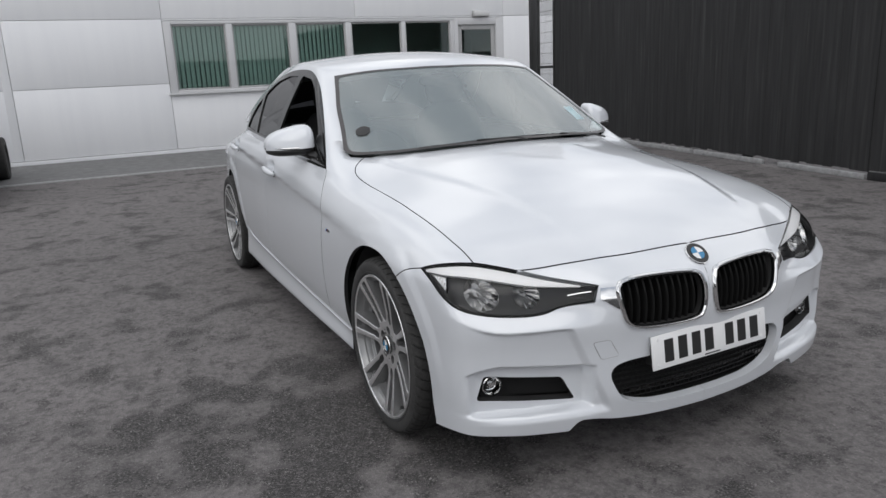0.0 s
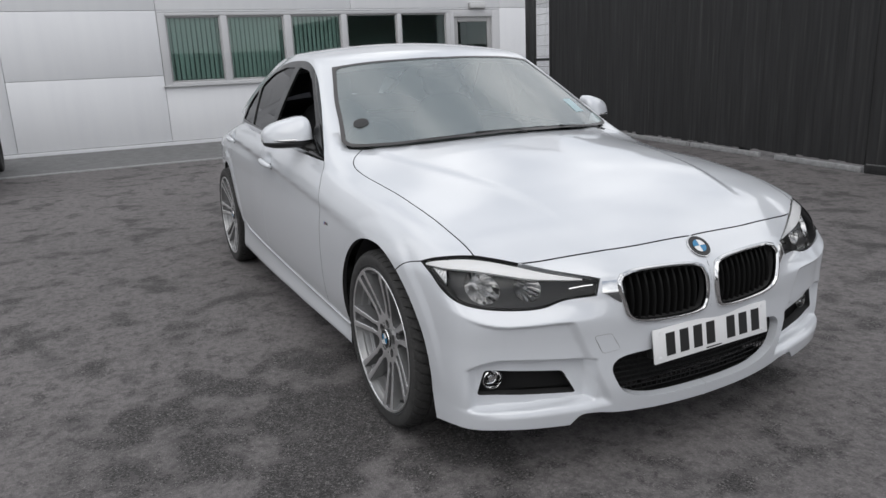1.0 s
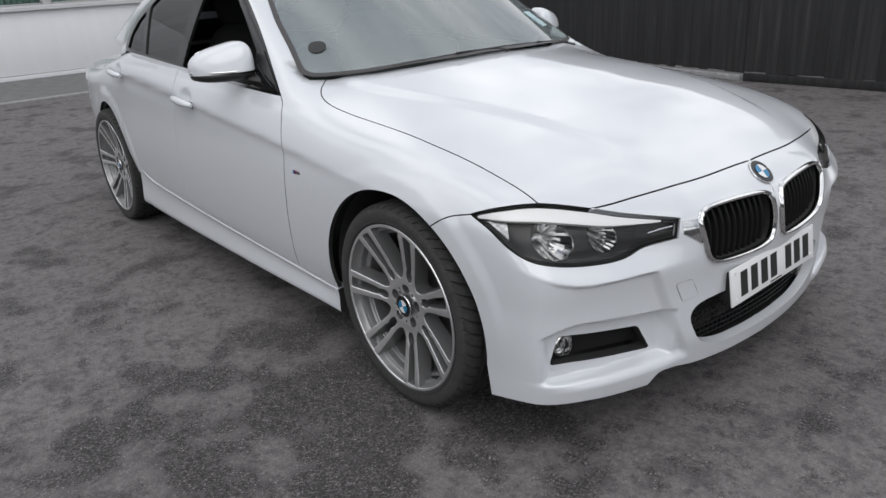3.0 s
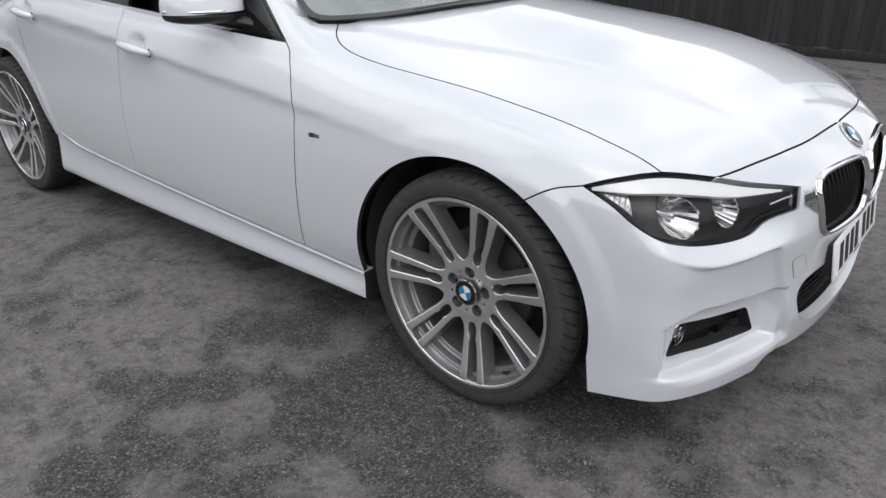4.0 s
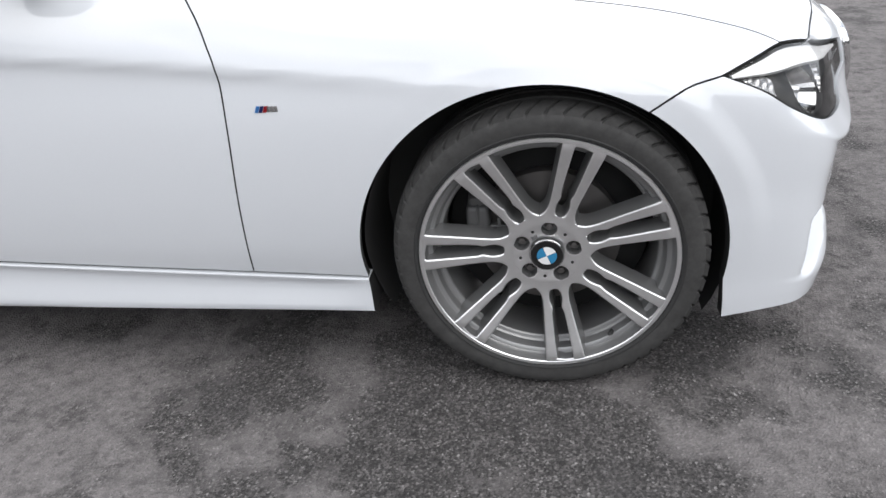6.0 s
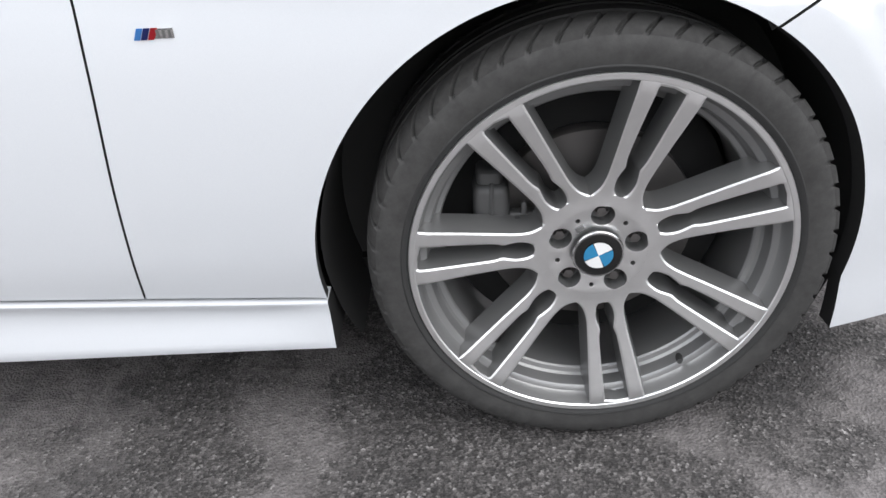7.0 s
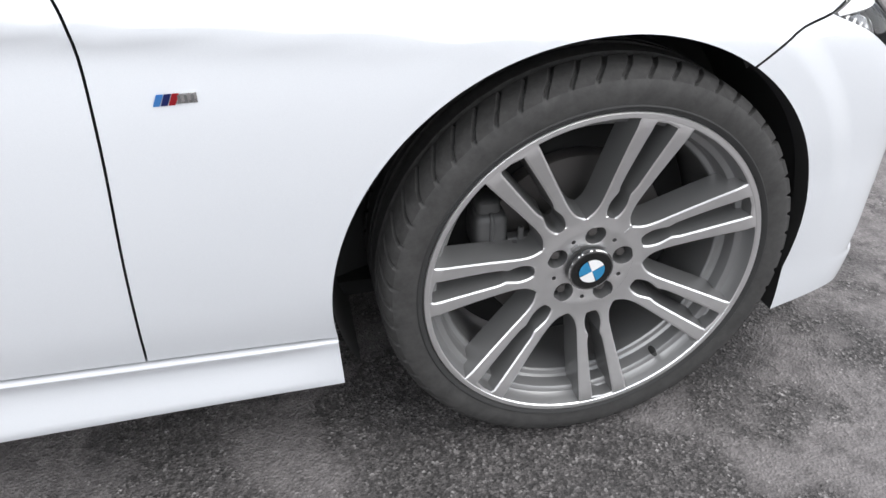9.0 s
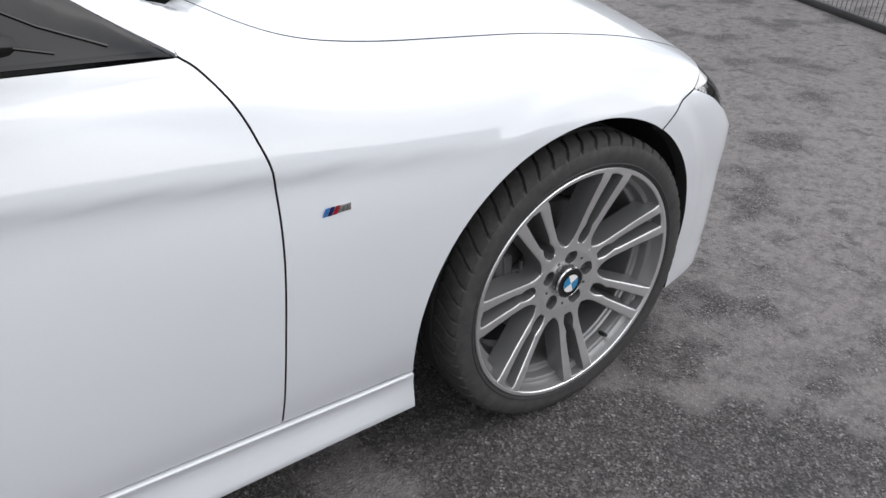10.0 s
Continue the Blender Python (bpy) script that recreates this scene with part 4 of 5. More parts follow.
for sd in SIDES:
    for line in (SEAM_A, SEAM_B, SEAM_C[:-9], HOODLINE, bline, HOODCUT[:-1], lamp_top, lamp_low):
        part("joint_seal", ribbon(body_f, line, 0.008, sd, -0.022 if line is not SEAM_B else -0.012), M_RUBBER if line is not SEAM_B else M_GREYLINE, car)

# sills
def foot(x, z):
    """The front end follows the wheel opening."""
    return -0.396 + 0.03 * max(0.0, 0.27 - z) if x > -0.39 else x


for sd in SIDES:
    bm = bmesh.new()
    prof = [(-0.040, 0.0), (-0.008, -0.001), (0.000, -0.0022), (0.0028, -0.0040), (0.0030, -0.0062), (0.0, -0.010), (-0.0050, -0.019), (-0.0070, -0.030), (-0.0055, -0.046), (-0.0020, -0.064), (0.0020, -0.082), (0.0030, -0.092), (0.0, -0.1005), (-0.010, -0.1065), (-0.030, -0.108), (-0.10, -0.104)]
    rows = []
    for x in [-0.384, -0.412] + list(np.linspace(-0.44, -2.30, 42)) + [-2.36, -2.40, -2.412]:
        zs = SILL_Z(min(x, -0.3))
        a0 = side_f(np.array([x]), np.array([zs + 0.01]))[0]
        tall = (zs - 0.174) / 0.108
        out = 0.25 + 0.75 * float(sstep((-0.39 - x) / 0.12))
        lift = 0.035 * float(sstep((-2.15 - x) / 0.25))
        rows.append([bm.verts.new((foot(x, zs + dz), sd * (a0 + (da * out if da > -0.009 else da)), zs + (dz * tall if dz < -0.035 else dz) + lift * (1 + dz / 0.108))) for da, dz in prof])
    for A, B in zip(rows, rows[1:]):
        for i in range(len(prof) - 1):
            bm.faces.new((A[i], A[i + 1], B[i + 1], B[i]))
    bm.faces.new(rows[0]).material_index = 1
    bm.faces.new(rows[-1][::-1]).material_index = 1
    part("side_skirt", bm, [M_WHITE, M_RUBBER], car)

# ---- cabin ----
scr_edge = meet(cabin_f, curve([(-0.715, 0.730, 0.965), (-0.85, 0.692, 1.055), (-1.00, 0.656, 1.148), (-1.13, 0.615, 1.235), (-1.245, 0.575, 1.305)], 5), (-0.5, -0.7, -0.3), 0.4)
scr_top = on_top(cabin_f, curve([(-1.245, 0.573), (-1.195, 0.42), (-1.14, 0.22), (-1.115, 0.0)], 6))
scr_low = on_top(cabin_f, curve([(-0.715, 0.718), (-0.66, 0.670), (-0.555, 0.49), (-0.47, 0.20), (-0.455, 0.0)], 6))
half = np.vstack([scr_low[::-1], scr_edge[1:], scr_top[1:]])
both = lambda h: np.vstack([h, (h * (1, -1, 1))[::-1][1:-1]])
scr_loop = both(half)


def shrink(F, loop, d, g, step=0.02, passes=6):
    """A loop drawn inwards by g on the form, its corners rounded."""
    d = np.array(d, float) / np.linalg.norm(d)
    u = np.cross(d, (0, 0, 1) if abs(d[2]) < 0.9 else (1, 0, 0))
    u /= np.linalg.norm(u)
    w = np.cross(u, d)
    lp = resample(np.asarray(loop, float), step)
    q = inset(np.stack([lp @ u, lp @ w], 1), g, np.ones(len(lp)))
    for _ in range(passes):
        q = 0.5 * q + 0.25 * (np.roll(q, 1, 0) + np.roll(q, -1, 0))
    return meet(F, q[:, :1] * u + q[:, 1:] * w + d * (lp.mean(0) @ d), d, 1.2)


SCR_D = (-0.5, 0, -1)
inner = shrink(cabin_f, scr_loop, SCR_D, 0.020, passes=5)
glass = part("windscreen", sheet(cabin_f, scr_loop, (-0.5, 0, -1), 0.02, halves=(1,), flange=0, lift=0.002), M_GLASS, car, "curved laminated windscreen reflecting the sky")
part("windscreen_border", sheet(cabin_f, scr_loop, (-0.5, 0, -1), 0.03, holes=[inner], halves=(1,), flange=0.0, lift=0.0045), M_FRIT, glass, "black ceramic border of the windscreen")
roof_side = curve([(-1.245, 0.573), (-1.5, 0.578), (-2.0, 0.555), (-2.5, 0.485), (-2.66, 0.46)], 6)
roof_half = np.vstack([scr_top[::-1], on_top(cabin_f, roof_side)[1:], on_top(cabin_f, [(-2.69, 0.4), (-2.71, 0.2), (-2.72, 0.0)])])
part("roof", sheet(cabin_f, both(roof_half), (0, 0, -1), 0.03, halves=(1,)), M_WHITE, car)
part("headlining", sheet(lambda x, a, z: cabin_f(x, a, z) + 0.03, both(roof_half), (0, 0, -1), 0.08, halves=(1,), flange=0), M_TRIMGREY, car, "grey fabric headlining")
rear_half = np.vstack([on_top(cabin_f, [(-2.715, 0.0), (-2.70, 0.3), (-2.65, 0.45)]), on_top(cabin_f, curve([(-2.9, 0.47), (-3.15, 0.46), (-3.39, 0.44)], 4)), on_top(cabin_f, [(-3.41, 0.3), (-3.42, 0.0)])])
part("rear_window", sheet(cabin_f, both(rear_half), (0.5, 0, -1), 0.05, halves=(1,), flange=0.004, gap=-0.02, lift=-0.004), M_TINT, car, "dark tinted rear window")

DLO = on_side(cabin_f, curve([(-2.510, 1.015), (-2.478, 1.098), (-2.38, 1.19), (-2.24, 1.265), (-2.05, 1.318), (-1.80, 1.347), (-1.54, 1.345), (-1.38, 1.318), (-1.25, 1.268), (-1.109, 1.185), (-0.93, 1.065), (-0.722, 0.908)], 5))
dlo_low = on_side(cabin_f, [(x, BELT(x) - 0.002) for x in np.linspace(-0.79, -2.45, 16)])
dlo_loop = np.vstack([DLO, dlo_low])
front_open = on_side(cabin_f, rounded([(-0.93, 0.925), (-0.975, 1.045), (-1.13, 1.155), (-1.27, 1.243), (-1.40, 1.295), (-1.585, 1.315), (-1.655, 0.96)], [0.01, 0.03, 0.03, 0.03, 0.03, 0.03, 0.01]))
rear_open = on_side(cabin_f, rounded([(-1.735, 0.972), (-1.66, 1.315), (-1.85, 1.316), (-2.06, 1.287), (-2.20, 1.24), (-2.245, 1.21), (-2.16, 0.992)], [0.01, 0.02, 0.03, 0.03, 0.03, 0.02, 0.01]))
quarter_open = on_side(cabin_f, rounded([(-2.20, 0.994), (-2.285, 1.19), (-2.37, 1.145), (-2.43, 1.08), (-2.452, 1.012)], [0.01, 0.015, 0.015, 0.02, 0.01]))
low_c = on_side(cabin_f, [(-2.55, 0.985), (-2.8, 0.96), (-3.1, 0.93)])
rail_loop = np.vstack([fender_top[:9], scr_edge[1:], on_top(cabin_f, roof_side)[1:], on_top(cabin_f, [(-2.9, 0.46), (-3.15, 0.45)]), low_c[::-1], DLO[1:], on_side(cabin_f, [(-0.7235, 0.9055)])])
for sd in SIDES:
    part("side_frame", sheet(blend_f, rail_loop, (-0.12, -1, -0.9), 0.016, halves=(sd,), gap=-0.0015, flange=0.008), M_WHITE, car)
    trim = part("window_trim", sheet(cabin_f, dlo_loop, (0, -1, -0.3), 0.025, holes=[front_open, rear_open, quarter_open], halves=(sd,), flange=0.012, lift=0.001), M_GLOSSBLACK, car, "gloss black window trim")
    part("rear_side_window", sheet(cabin_f, rear_open, (0, -1, -0.3), 0.05, halves=(sd,), flange=0, gap=-0.006, lift=-0.006), M_TINT, car, "dark tinted side window")
    part("quarter_window", sheet(cabin_f, quarter_open, (0, -1, -0.3), 0.05, halves=(sd,), flange=0, gap=-0.006, lift=-0.006), M_TINT, car, "dark tinted quarter window")
    for lp in (front_door_loop, rear_door_loop):
        part("door_lining", sheet(lambda x, a, z: body_f(x, a, z) + 0.07, lp, (0, -1, -0.25), 0.08, halves=(sd,), flange=0), M_FABRIC, doors[sd, 0 if lp is front_door_loop else 1], "dark door lining")
tagged(part("left_window_glass", sheet(cabin_f, front_open, (0, -1, -0.3), 0.05, halves=(L_,), flange=0, gap=-0.006, lift=-0.006), M_CLEAR, car), "clear raised side window")

# ledges between the doors and the side windows
ledge_x = np.linspace(-1.0, -2.62, 30)
for sd in SIDES:
    bm = bmesh.new()
    o_, i_ = on_side(body_f, [(x, BELT(x) - 0.004) for x in ledge_x]), on_side(cabin_f, [(x, BELT(x) + 0.002) for x in ledge_x])
    A, B = [[bm.verts.new((p[0], sd * (p[1] + s_), p[2])) for p in q] for q, s_ in ((o_, -0.003), (i_, -0.001))]
    for i in range(len(A) - 1):
        bm.faces.new((A[i], A[i + 1], B[i + 1], B[i]))
    part("belt_ledge", bm, M_WHITE, car)

cowl_half = on_top(body_f, np.vstack([curve([(-0.40, 0.0), (-0.43, 0.30), (-0.53, 0.54), (-0.62, 0.66)], 4), curve([(-0.80, 0.70), (-0.66, 0.54), (-0.56, 0.30), (-0.54, 0.0)], 4)]))
part("cowl", sheet(lambda x, a, z: body_f(x, a, z) + 0.022, both(cowl_half), (0, 0, -1), 0.04, halves=(1,), flange=0), M_BLACK, car, "black plastic cowl under the windscreen")

# wipers
for y0, y1 in ((-0.06, 0.58), (-0.44, 0.04)):
    ys = np.linspace(y0, y1, 14)
    base = on_top(cabin_f, [(-0.475 - 0.36 * y * y, abs(y)) for y in ys])
    bm = bmesh.new()
    tube(bm, [(p[0], y, p[2] + 0.004) for p, y in zip(base, ys)], 0.003, 6)
    w = part("wiper", bm, M_BLACK, car, "black wiper lying on the windscreen foot")
    bm = bmesh.new()
    e = base[-1]
    tube(bm, [(e[0] + 0.02, y1 + 0.03, e[2] - 0.012), (e[0] + 0.006, y1 - 0.02, e[2] + 0.003), (base[7][0] + 0.004, ys[7], base[7][2] + 0.008)], [0.005, 0.004, 0.003], 6)
    part("wiper_arm", bm, M_BLACK, w)

# ---- the car: grille, lamps, plate, badges, mirrors, handles ----
def skin(F, pts, lift=0.0, sd=-1):
    """Points of the form moved out by lift, on the wanted side."""
    pts = np.asarray(pts, float)
    q = pts + grad(F, pts) * lift
    return [(p[0], p[1] * sd, p[2]) for p in q]


def ring(bm, line, r, flat=0.6, seg=8):
    """A closed rounded band along a loop."""
    n, rows = len(line), []
    P = [Vector(p) for p in line]
    mid = sum(P, Vector()) / n
    for i in range(n):
        d = (P[(i + 1) % n] - P[i - 1]).normalized()
        o = (P[i] - mid)
        o = (o - d * o.dot(d)).normalized()
        w = d.cross(o)
        rows.append([bm.verts.new(P[i] + r * (flat * math.cos(t) * o + math.sin(t) * w)) for t in (2 * math.pi * k / seg for k in range(seg))])
    for i in range(n):
        A, B = rows[i], rows[(i + 1) % n]
        for k in range(seg):
            bm.faces.new((A[k], A[(k + 1) % seg], B[(k + 1) % seg], B[k]))
    return bm


def disc(bm, c, nrm, r, h=0.004, seg=40, mi=0, dome=0.0):
    """A coin lying on a surface, its face lifted by h."""
    c, nrm = Vector(c), Vector(nrm).normalized()
    u = nrm.orthogonal().normalized()
    w = nrm.cross(u)
    at = lambda t, q, k: bm.verts.new(c + q * (math.cos(t) * u + math.sin(t) * w) + k * nrm)
    ts = [2 * math.pi * k / seg for k in range(seg)]
    A, B, C = [at(t, r, -0.004) for t in ts], [at(t, r, h * 0.6) for t in ts], [at(t, r * 0.94, h) for t in ts]
    top = bm.verts.new(c + nrm * (h + dome))
    for k in range(seg):
        j = (k + 1) % seg
        bm.faces.new((A[k], A[j], B[j], B[k])).material_index = mi
        bm.faces.new((B[k], B[j], C[j], C[k])).material_index = mi
        bm.faces.new((C[k], C[j], top)).material_index = mi
    return bm


def roundel(c, nrm, r, parent, name, turn=0.0):
    """A round badge: dark ring with pale quarters and blue quarters."""
    bm = bmesh.new()
    disc(bm, c, nrm, r, 0.005)
    b = part(name, bm, M_GLOSSBLACK, parent, "round badge with a black ring and blue and white quarters")
    c, nrm = Vector(c), Vector(nrm).normalized()
    up = Vector((0, 0, 1))
    u = (up - nrm * up.dot(nrm)).normalized()
    w = nrm.cross(u)
    bm = bmesh.new()
    ring(bm, [c + r * (math.cos(t) * u + math.sin(t) * w) + nrm * 0.003 for t in (2 * math.pi * k / 40 for k in range(40))], 0.0025, 0.8, 6)
    part("badge_rim", bm, M_CHROME, b)
    for k in range(4):
        bm = bmesh.new()
        v0 = bm.verts.new(c + nrm * 0.0075)
        arcv = [bm.verts.new(c + 0.60 * r * (math.cos(t) * u + math.sin(t) * w) + nrm * 0.0068) for t in np.linspace(turn + k * math.pi / 2 + 0.03, turn + (k + 1) * math.pi / 2 - 0.03, 9)]
        for p, q in zip(arcv, arcv[1:]):
            bm.faces.new((v0, p, q))
        part("badge_quarter", bm, M_BLUE if k % 2 == 0 else M_BADGEWHITE, b)
    return b


for sd in SIDES:
    bm = bmesh.new()
    ring(bm, skin(body_f, kidney, -0.001, sd), 0.013, 0.62, 10)
    gr = part("kidney_grille", bm, M_CHROME, car, "black kidney grille in a chrome surround")
    back = sheet(lambda x, a, z: body_f(x, a, z) + 0.06, kidney, (-1, 0, 0), 0.04, halves=(sd,), flange=0, gap=-0.01)
    part("grille_back", back, M_DARK, gr)
    for i in range(11):
        a = 0.048 + 0.0268 * i
        cut = [z for (p, z), (q, z2) in zip(kid_curve, np.roll(kid_curve, -1, 0)) if (p - a) * (q - a) <= 0]
        if len(cut) < 2:
            continue
        zs = np.linspace(min(cut) + 0.003, max(cut) - 0.003, 9)
        pts = on_front(body_f, [(a, z) for z in zs])
        bm = bmesh.new()
        rows = []
        for k, p in enumerate(pts):
            bow = 0.010 * math.sin(math.pi * k / 8)
            rows.append([bm.verts.new((p[0] + dx + bow * 0.6, sd * (p[1] + dy), p[2])) for dx, dy in ((-0.026, -0.0035), (-0.021, 0.0), (-0.026, 0.0035), (-0.055, 0.0025), (-0.055, -0.0025))])
        for A, B in zip(rows, rows[1:]):
            for k in range(5):
                bm.faces.new((A[k], A[(k + 1) % 5], B[(k + 1) % 5], B[k]))
        bm.faces.new(rows[0]), bm.faces.new(rows[-1][::-1])
        part("slat", bm, M_SLAT, gr)
    # chrome wing between grille and headlamp
    wing = on_front(body_f, [(0.344, 0.641), (0.396, 0.640), (0.402, 0.604), (0.384, 0.594), (0.344, 0.566)])
    part("grille_wing", sheet(body_f, wing, (-1, -0.5, 0), 0.01, halves=(sd,), lift=0.003, flange=0.012), M_CHROME, gr, "chrome wing of the grille")

    # headlamp
    lamp_loop = np.vstack([lamp_top, lamp_low[::-1][:-1]])
    LD = (-0.8, -0.6, -0.1)
    hl = part("headlamp", sheet(body_f, lamp_loop, LD, 0.016, halves=(sd,), flange=0, gap=0.003, lift=-0.003), M_LENS, car, "clear headlamp with twin chrome reflectors")
    part("lamp_housing", sheet(lambda x, a, z: body_f(x, a, z) + 0.11, lamp_loop, LD, 0.02, halves=(sd,), flange=0, gap=-0.012), M_BLACK, hl, "black lamp housing")
    bm = bmesh.new()
    L0 = resample(lamp_loop, 0.015)
    n0 = grad(body_f, L0)
    A = [bm.verts.new((p[0], p[1] * sd, p[2])) for p in L0 - n0 * 0.006]
    B = [bm.verts.new((p[0], p[1] * sd, p[2])) for p in L0 + np.array([-0.05, -0.03, -0.004])]
    for i in range(len(A)):
        j = (i + 1) % len(A)
        bm.faces.new((A[i], A[j], B[j], B[i]))
    part("lamp_rim", bm, M_BLACK, hl)
    # pale brow strip under the upper edge
    t_ = lamp_top[1:-2] + np.array([0, 0, -0.0055])
    n_ = grad(body_f, t_)
    k_ = np.sin(np.linspace(0.12, math.pi * 0.97, len(t_)))[:, None] ** 0.7
    down = np.array([0.10, 0.03, -1.0])
    lo_ = meet(body_f, t_ + down * 0.028 * k_, (-0.8, -0.6, 0), 0.3)
    part("lamp_brow", sheet(body_f, np.vstack([t_, lo_[::-1]]), LD, 0.01, halves=(sd,), flange=0.01, lift=-0.007, gap=0.001), M_BROW, hl, "pale silver brow strip of the headlamp")
    # black mask with two round mouths, and a faceted chrome bowl behind each
    F_mask = lambda x, a, z: body_f(x, a, z) + 0.034
    mouths = (((0.724, 0.630), 0.046, 0.042, 10), ((0.597, 0.624), 0.041, 0.040, 14))
    round_ = lambda c, r, k: [(c[0] + r * math.cos(t), c[1] + r * math.sin(t)) for t in np.linspace(0, 2 * math.pi, k, endpoint=False)]
    K_OUT, K_LOW = 7, 11
    mask_loop = np.vstack([lamp_top[K_OUT:], lamp_low[::-1][:len(lamp_low) - K_LOW]])
    part("lamp_mask", sheet(F_mask, mask_loop, LD, 0.012, holes=[on_front(F_mask, round_(c, r, 48)) for c, r, dp, k in mouths], halves=(sd,), flange=0, gap=0.0), M_MASK, hl, "dark inner mask of the headlamp")
    for c, r, dp, k in mouths:
        k2 = k * 3
        edge = on_front(F_mask, round_(c, r, k2))
        xb = float(edge[:, 0].mean()) - dp
        bm = bmesh.new()
        rows = []
        for s_ in (-0.06, 0.0, 0.12, 0.26, 0.42, 0.60, 0.80, 0.95):
            rr = r * math.sqrt(max(0.02, 1.0 - max(s_, 0.0)))
            cc = round_(c, rr, k2)
            fl_ = [1.0 - 0.035 * (1 - abs((i_ % 3) - 1)) for i_ in range(k2)]
            rows.append([bm.verts.new((e_[0] * (1 - s_) + xb * s_, sd * (c[0] + (q[0] - c[0]) * f_), c[1] + (q[1] - c[1]) * f_)) for e_, q, f_ in zip(edge, cc, fl_)])
        for A, B in zip(rows, rows[1:]):
            for i_ in range(k2):
                bm.faces.new((A[i_], A[(i_ + 1) % k2], B[(i_ + 1) % k2], B[i_]))
        bm.faces.new(rows[-1])
        rf = part("reflector", bm, M_REFLECT, hl, "faceted chrome lamp reflector", smooth=False)
        m = Matrix.Translation((xb + 0.012, sd * c[0], c[1])) @ Vector((1.0, 0, 0)).to_track_quat("-Y", "Z").to_matrix().to_4x4()
        bm = bmesh.new()
        lathe(bm, [(0.0005, 0.026), (r * 0.16, 0.024), (r * 0.22, 0.016), (r * 0.22, -0.03)], 20, m)
        part("lamp_bulb", bm, M_SILVER, rf)
    # outer corner: upright flutes of clear-backed silver
    F_flute = lambda x, a, z: body_f(x, a, z) + 0.024 + 0.0022 * np.sin(2 * math.pi * (np.abs(a) * 0.4 - x * 0.9) / 0.012)
    out_loop = np.vstack([lamp_top[:K_OUT + 1], lamp_low[1:K_LOW + 1][::-1]])
    part("side_reflector", sheet(F_flute, out_loop, LD, 0.0042, halves=(sd,), flange=0, gap=0.004), M_FLUTE, hl, "fluted silver side reflector")
    bm = bmesh.new()
    p = on_front(body_f, [(a, z) for a, z in ((0.49, 0.622), (0.455, 0.627), (0.42, 0.630))])
    tube(bm, skin(body_f, p, -0.012, sd), 0.003, 6)
    part("lamp_accent", bm, M_CHROME, hl, "thin chrome accent")

    # fog lamp in its opening
    part("fog_recess", sheet(lambda x, a, z: body_f(x, a, z) + 0.075, fog_hole, (-1, -0.5, 0), 0.03, halves=(sd,), flange=0, gap=-0.01), M_DARK, bumper, "black fog lamp insert")
    p = on_front(body_f, [(0.708, 0.335)])[0]
    m = Matrix.Translation((p[0] - 0.037, sd * p[1], p[2])) @ Vector((1.0, sd * 0.15, 0)).to_track_quat("-Y", "Z").to_matrix().to_4x4()
    bm = bmesh.new()
    lathe(bm, [(0.0335, 0.0), (0.0335, 0.014), (0.031, 0.016), (0.029, 0.012), (0.023, -0.008), (0.010, -0.016), (0.0005, -0.017)], 32, m)
    fg = part("fog_lamp", bm, M_CHROME, bumper, "round clear fog lamp with a chrome bowl")
    bm = bmesh.new()
    lathe(bm, [(0.030, 0.013), (0.024, 0.019), (0.012, 0.022), (0.0005, 0.023)], 32, m)
    part("fog_glass", bm, M_LENS, fg)
    bm = bmesh.new()
    lathe(bm, [(0.0005, 0.010), (0.010, 0.008), (0.013, 0.0), (0.0005, -0.01)], 16, m)
    part("fog_bulb", bm, M_CHROME, fg)

# towing cover: a thin rounded square line on the right of the bumper
tow = on_front(body_f, rounded([(0.434, 0.472), (0.377, 0.474), (0.345, 0.418), (0.405, 0.412)], 0.010))
part("tow_cover", sheet(body_f, tow, (-1, -0.3, 0), 0.012, halves=(R_,), lift=0.0012, gap=0.0, flange=0.001), M_WHITE, bumper)
bm = bmesh.new()
ring(bm, skin(body_f, tow, 0.0, R_), 0.0014, 1.0, 5)
part("tow_cover_joint", bm, M_GREYLINE, bumper)

# lower intake: dark box with a mesh of bars
bm = bmesh.new()
box(bm, 0.50, 0.52, -0.40, 0.40, 0.19, 0.68)
box(bm, 0.48, 0.50, -0.74, 0.74, 0.19, 0.42)
part("radiator_panel", bm, M_DARK, car, "black panel behind the grille")
bm = bmesh.new()
for k in range(9):
    z = 0.245 + 0.018 * k
    tube(bm, [(on_front(body_f, [(abs(y), z)])[0][0] - 0.045, y, z) for y in np.linspace(-0.35, 0.35, 15)], 0.0022, 5)
for k in range(36):
    y = -0.35 + 0.02 * k
    q = on_front(body_f, [(abs(y), 0.24), (abs(y), 0.39)])
    tube(bm, [(q[0][0] - 0.045, y, 0.24), (q[1][0] - 0.045, y + 0.0, 0.39)], 0.0018, 4)
part("intake_mesh", bm, M_SLAT, car, "black plastic intake mesh")
bm = bmesh.new()
q = on_front(body_f, [(a, 0.30) for a in np.linspace(0, 0.40, 9)])
for sd in SIDES:
    A = [bm.verts.new((p[0] - 0.035, sd * p[1], 0.405)) for p in q]
    B = [bm.verts.new((p[0] - 0.12, sd * p[1], 0.40)) for p in q]
    C = [bm.verts.new((p[0] - 0.035, sd * p[1], 0.222)) for p in q]
    D = [bm.verts.new((p[0] - 0.12, sd * p[1], 0.222)) for p in q]
    for i in range(8):
        bm.faces.new((A[i], A[i + 1], B[i + 1], B[i])), bm.faces.new((C[i], C[i + 1], D[i + 1], D[i]))
part("intake_duct", bm, M_BLACK, car)

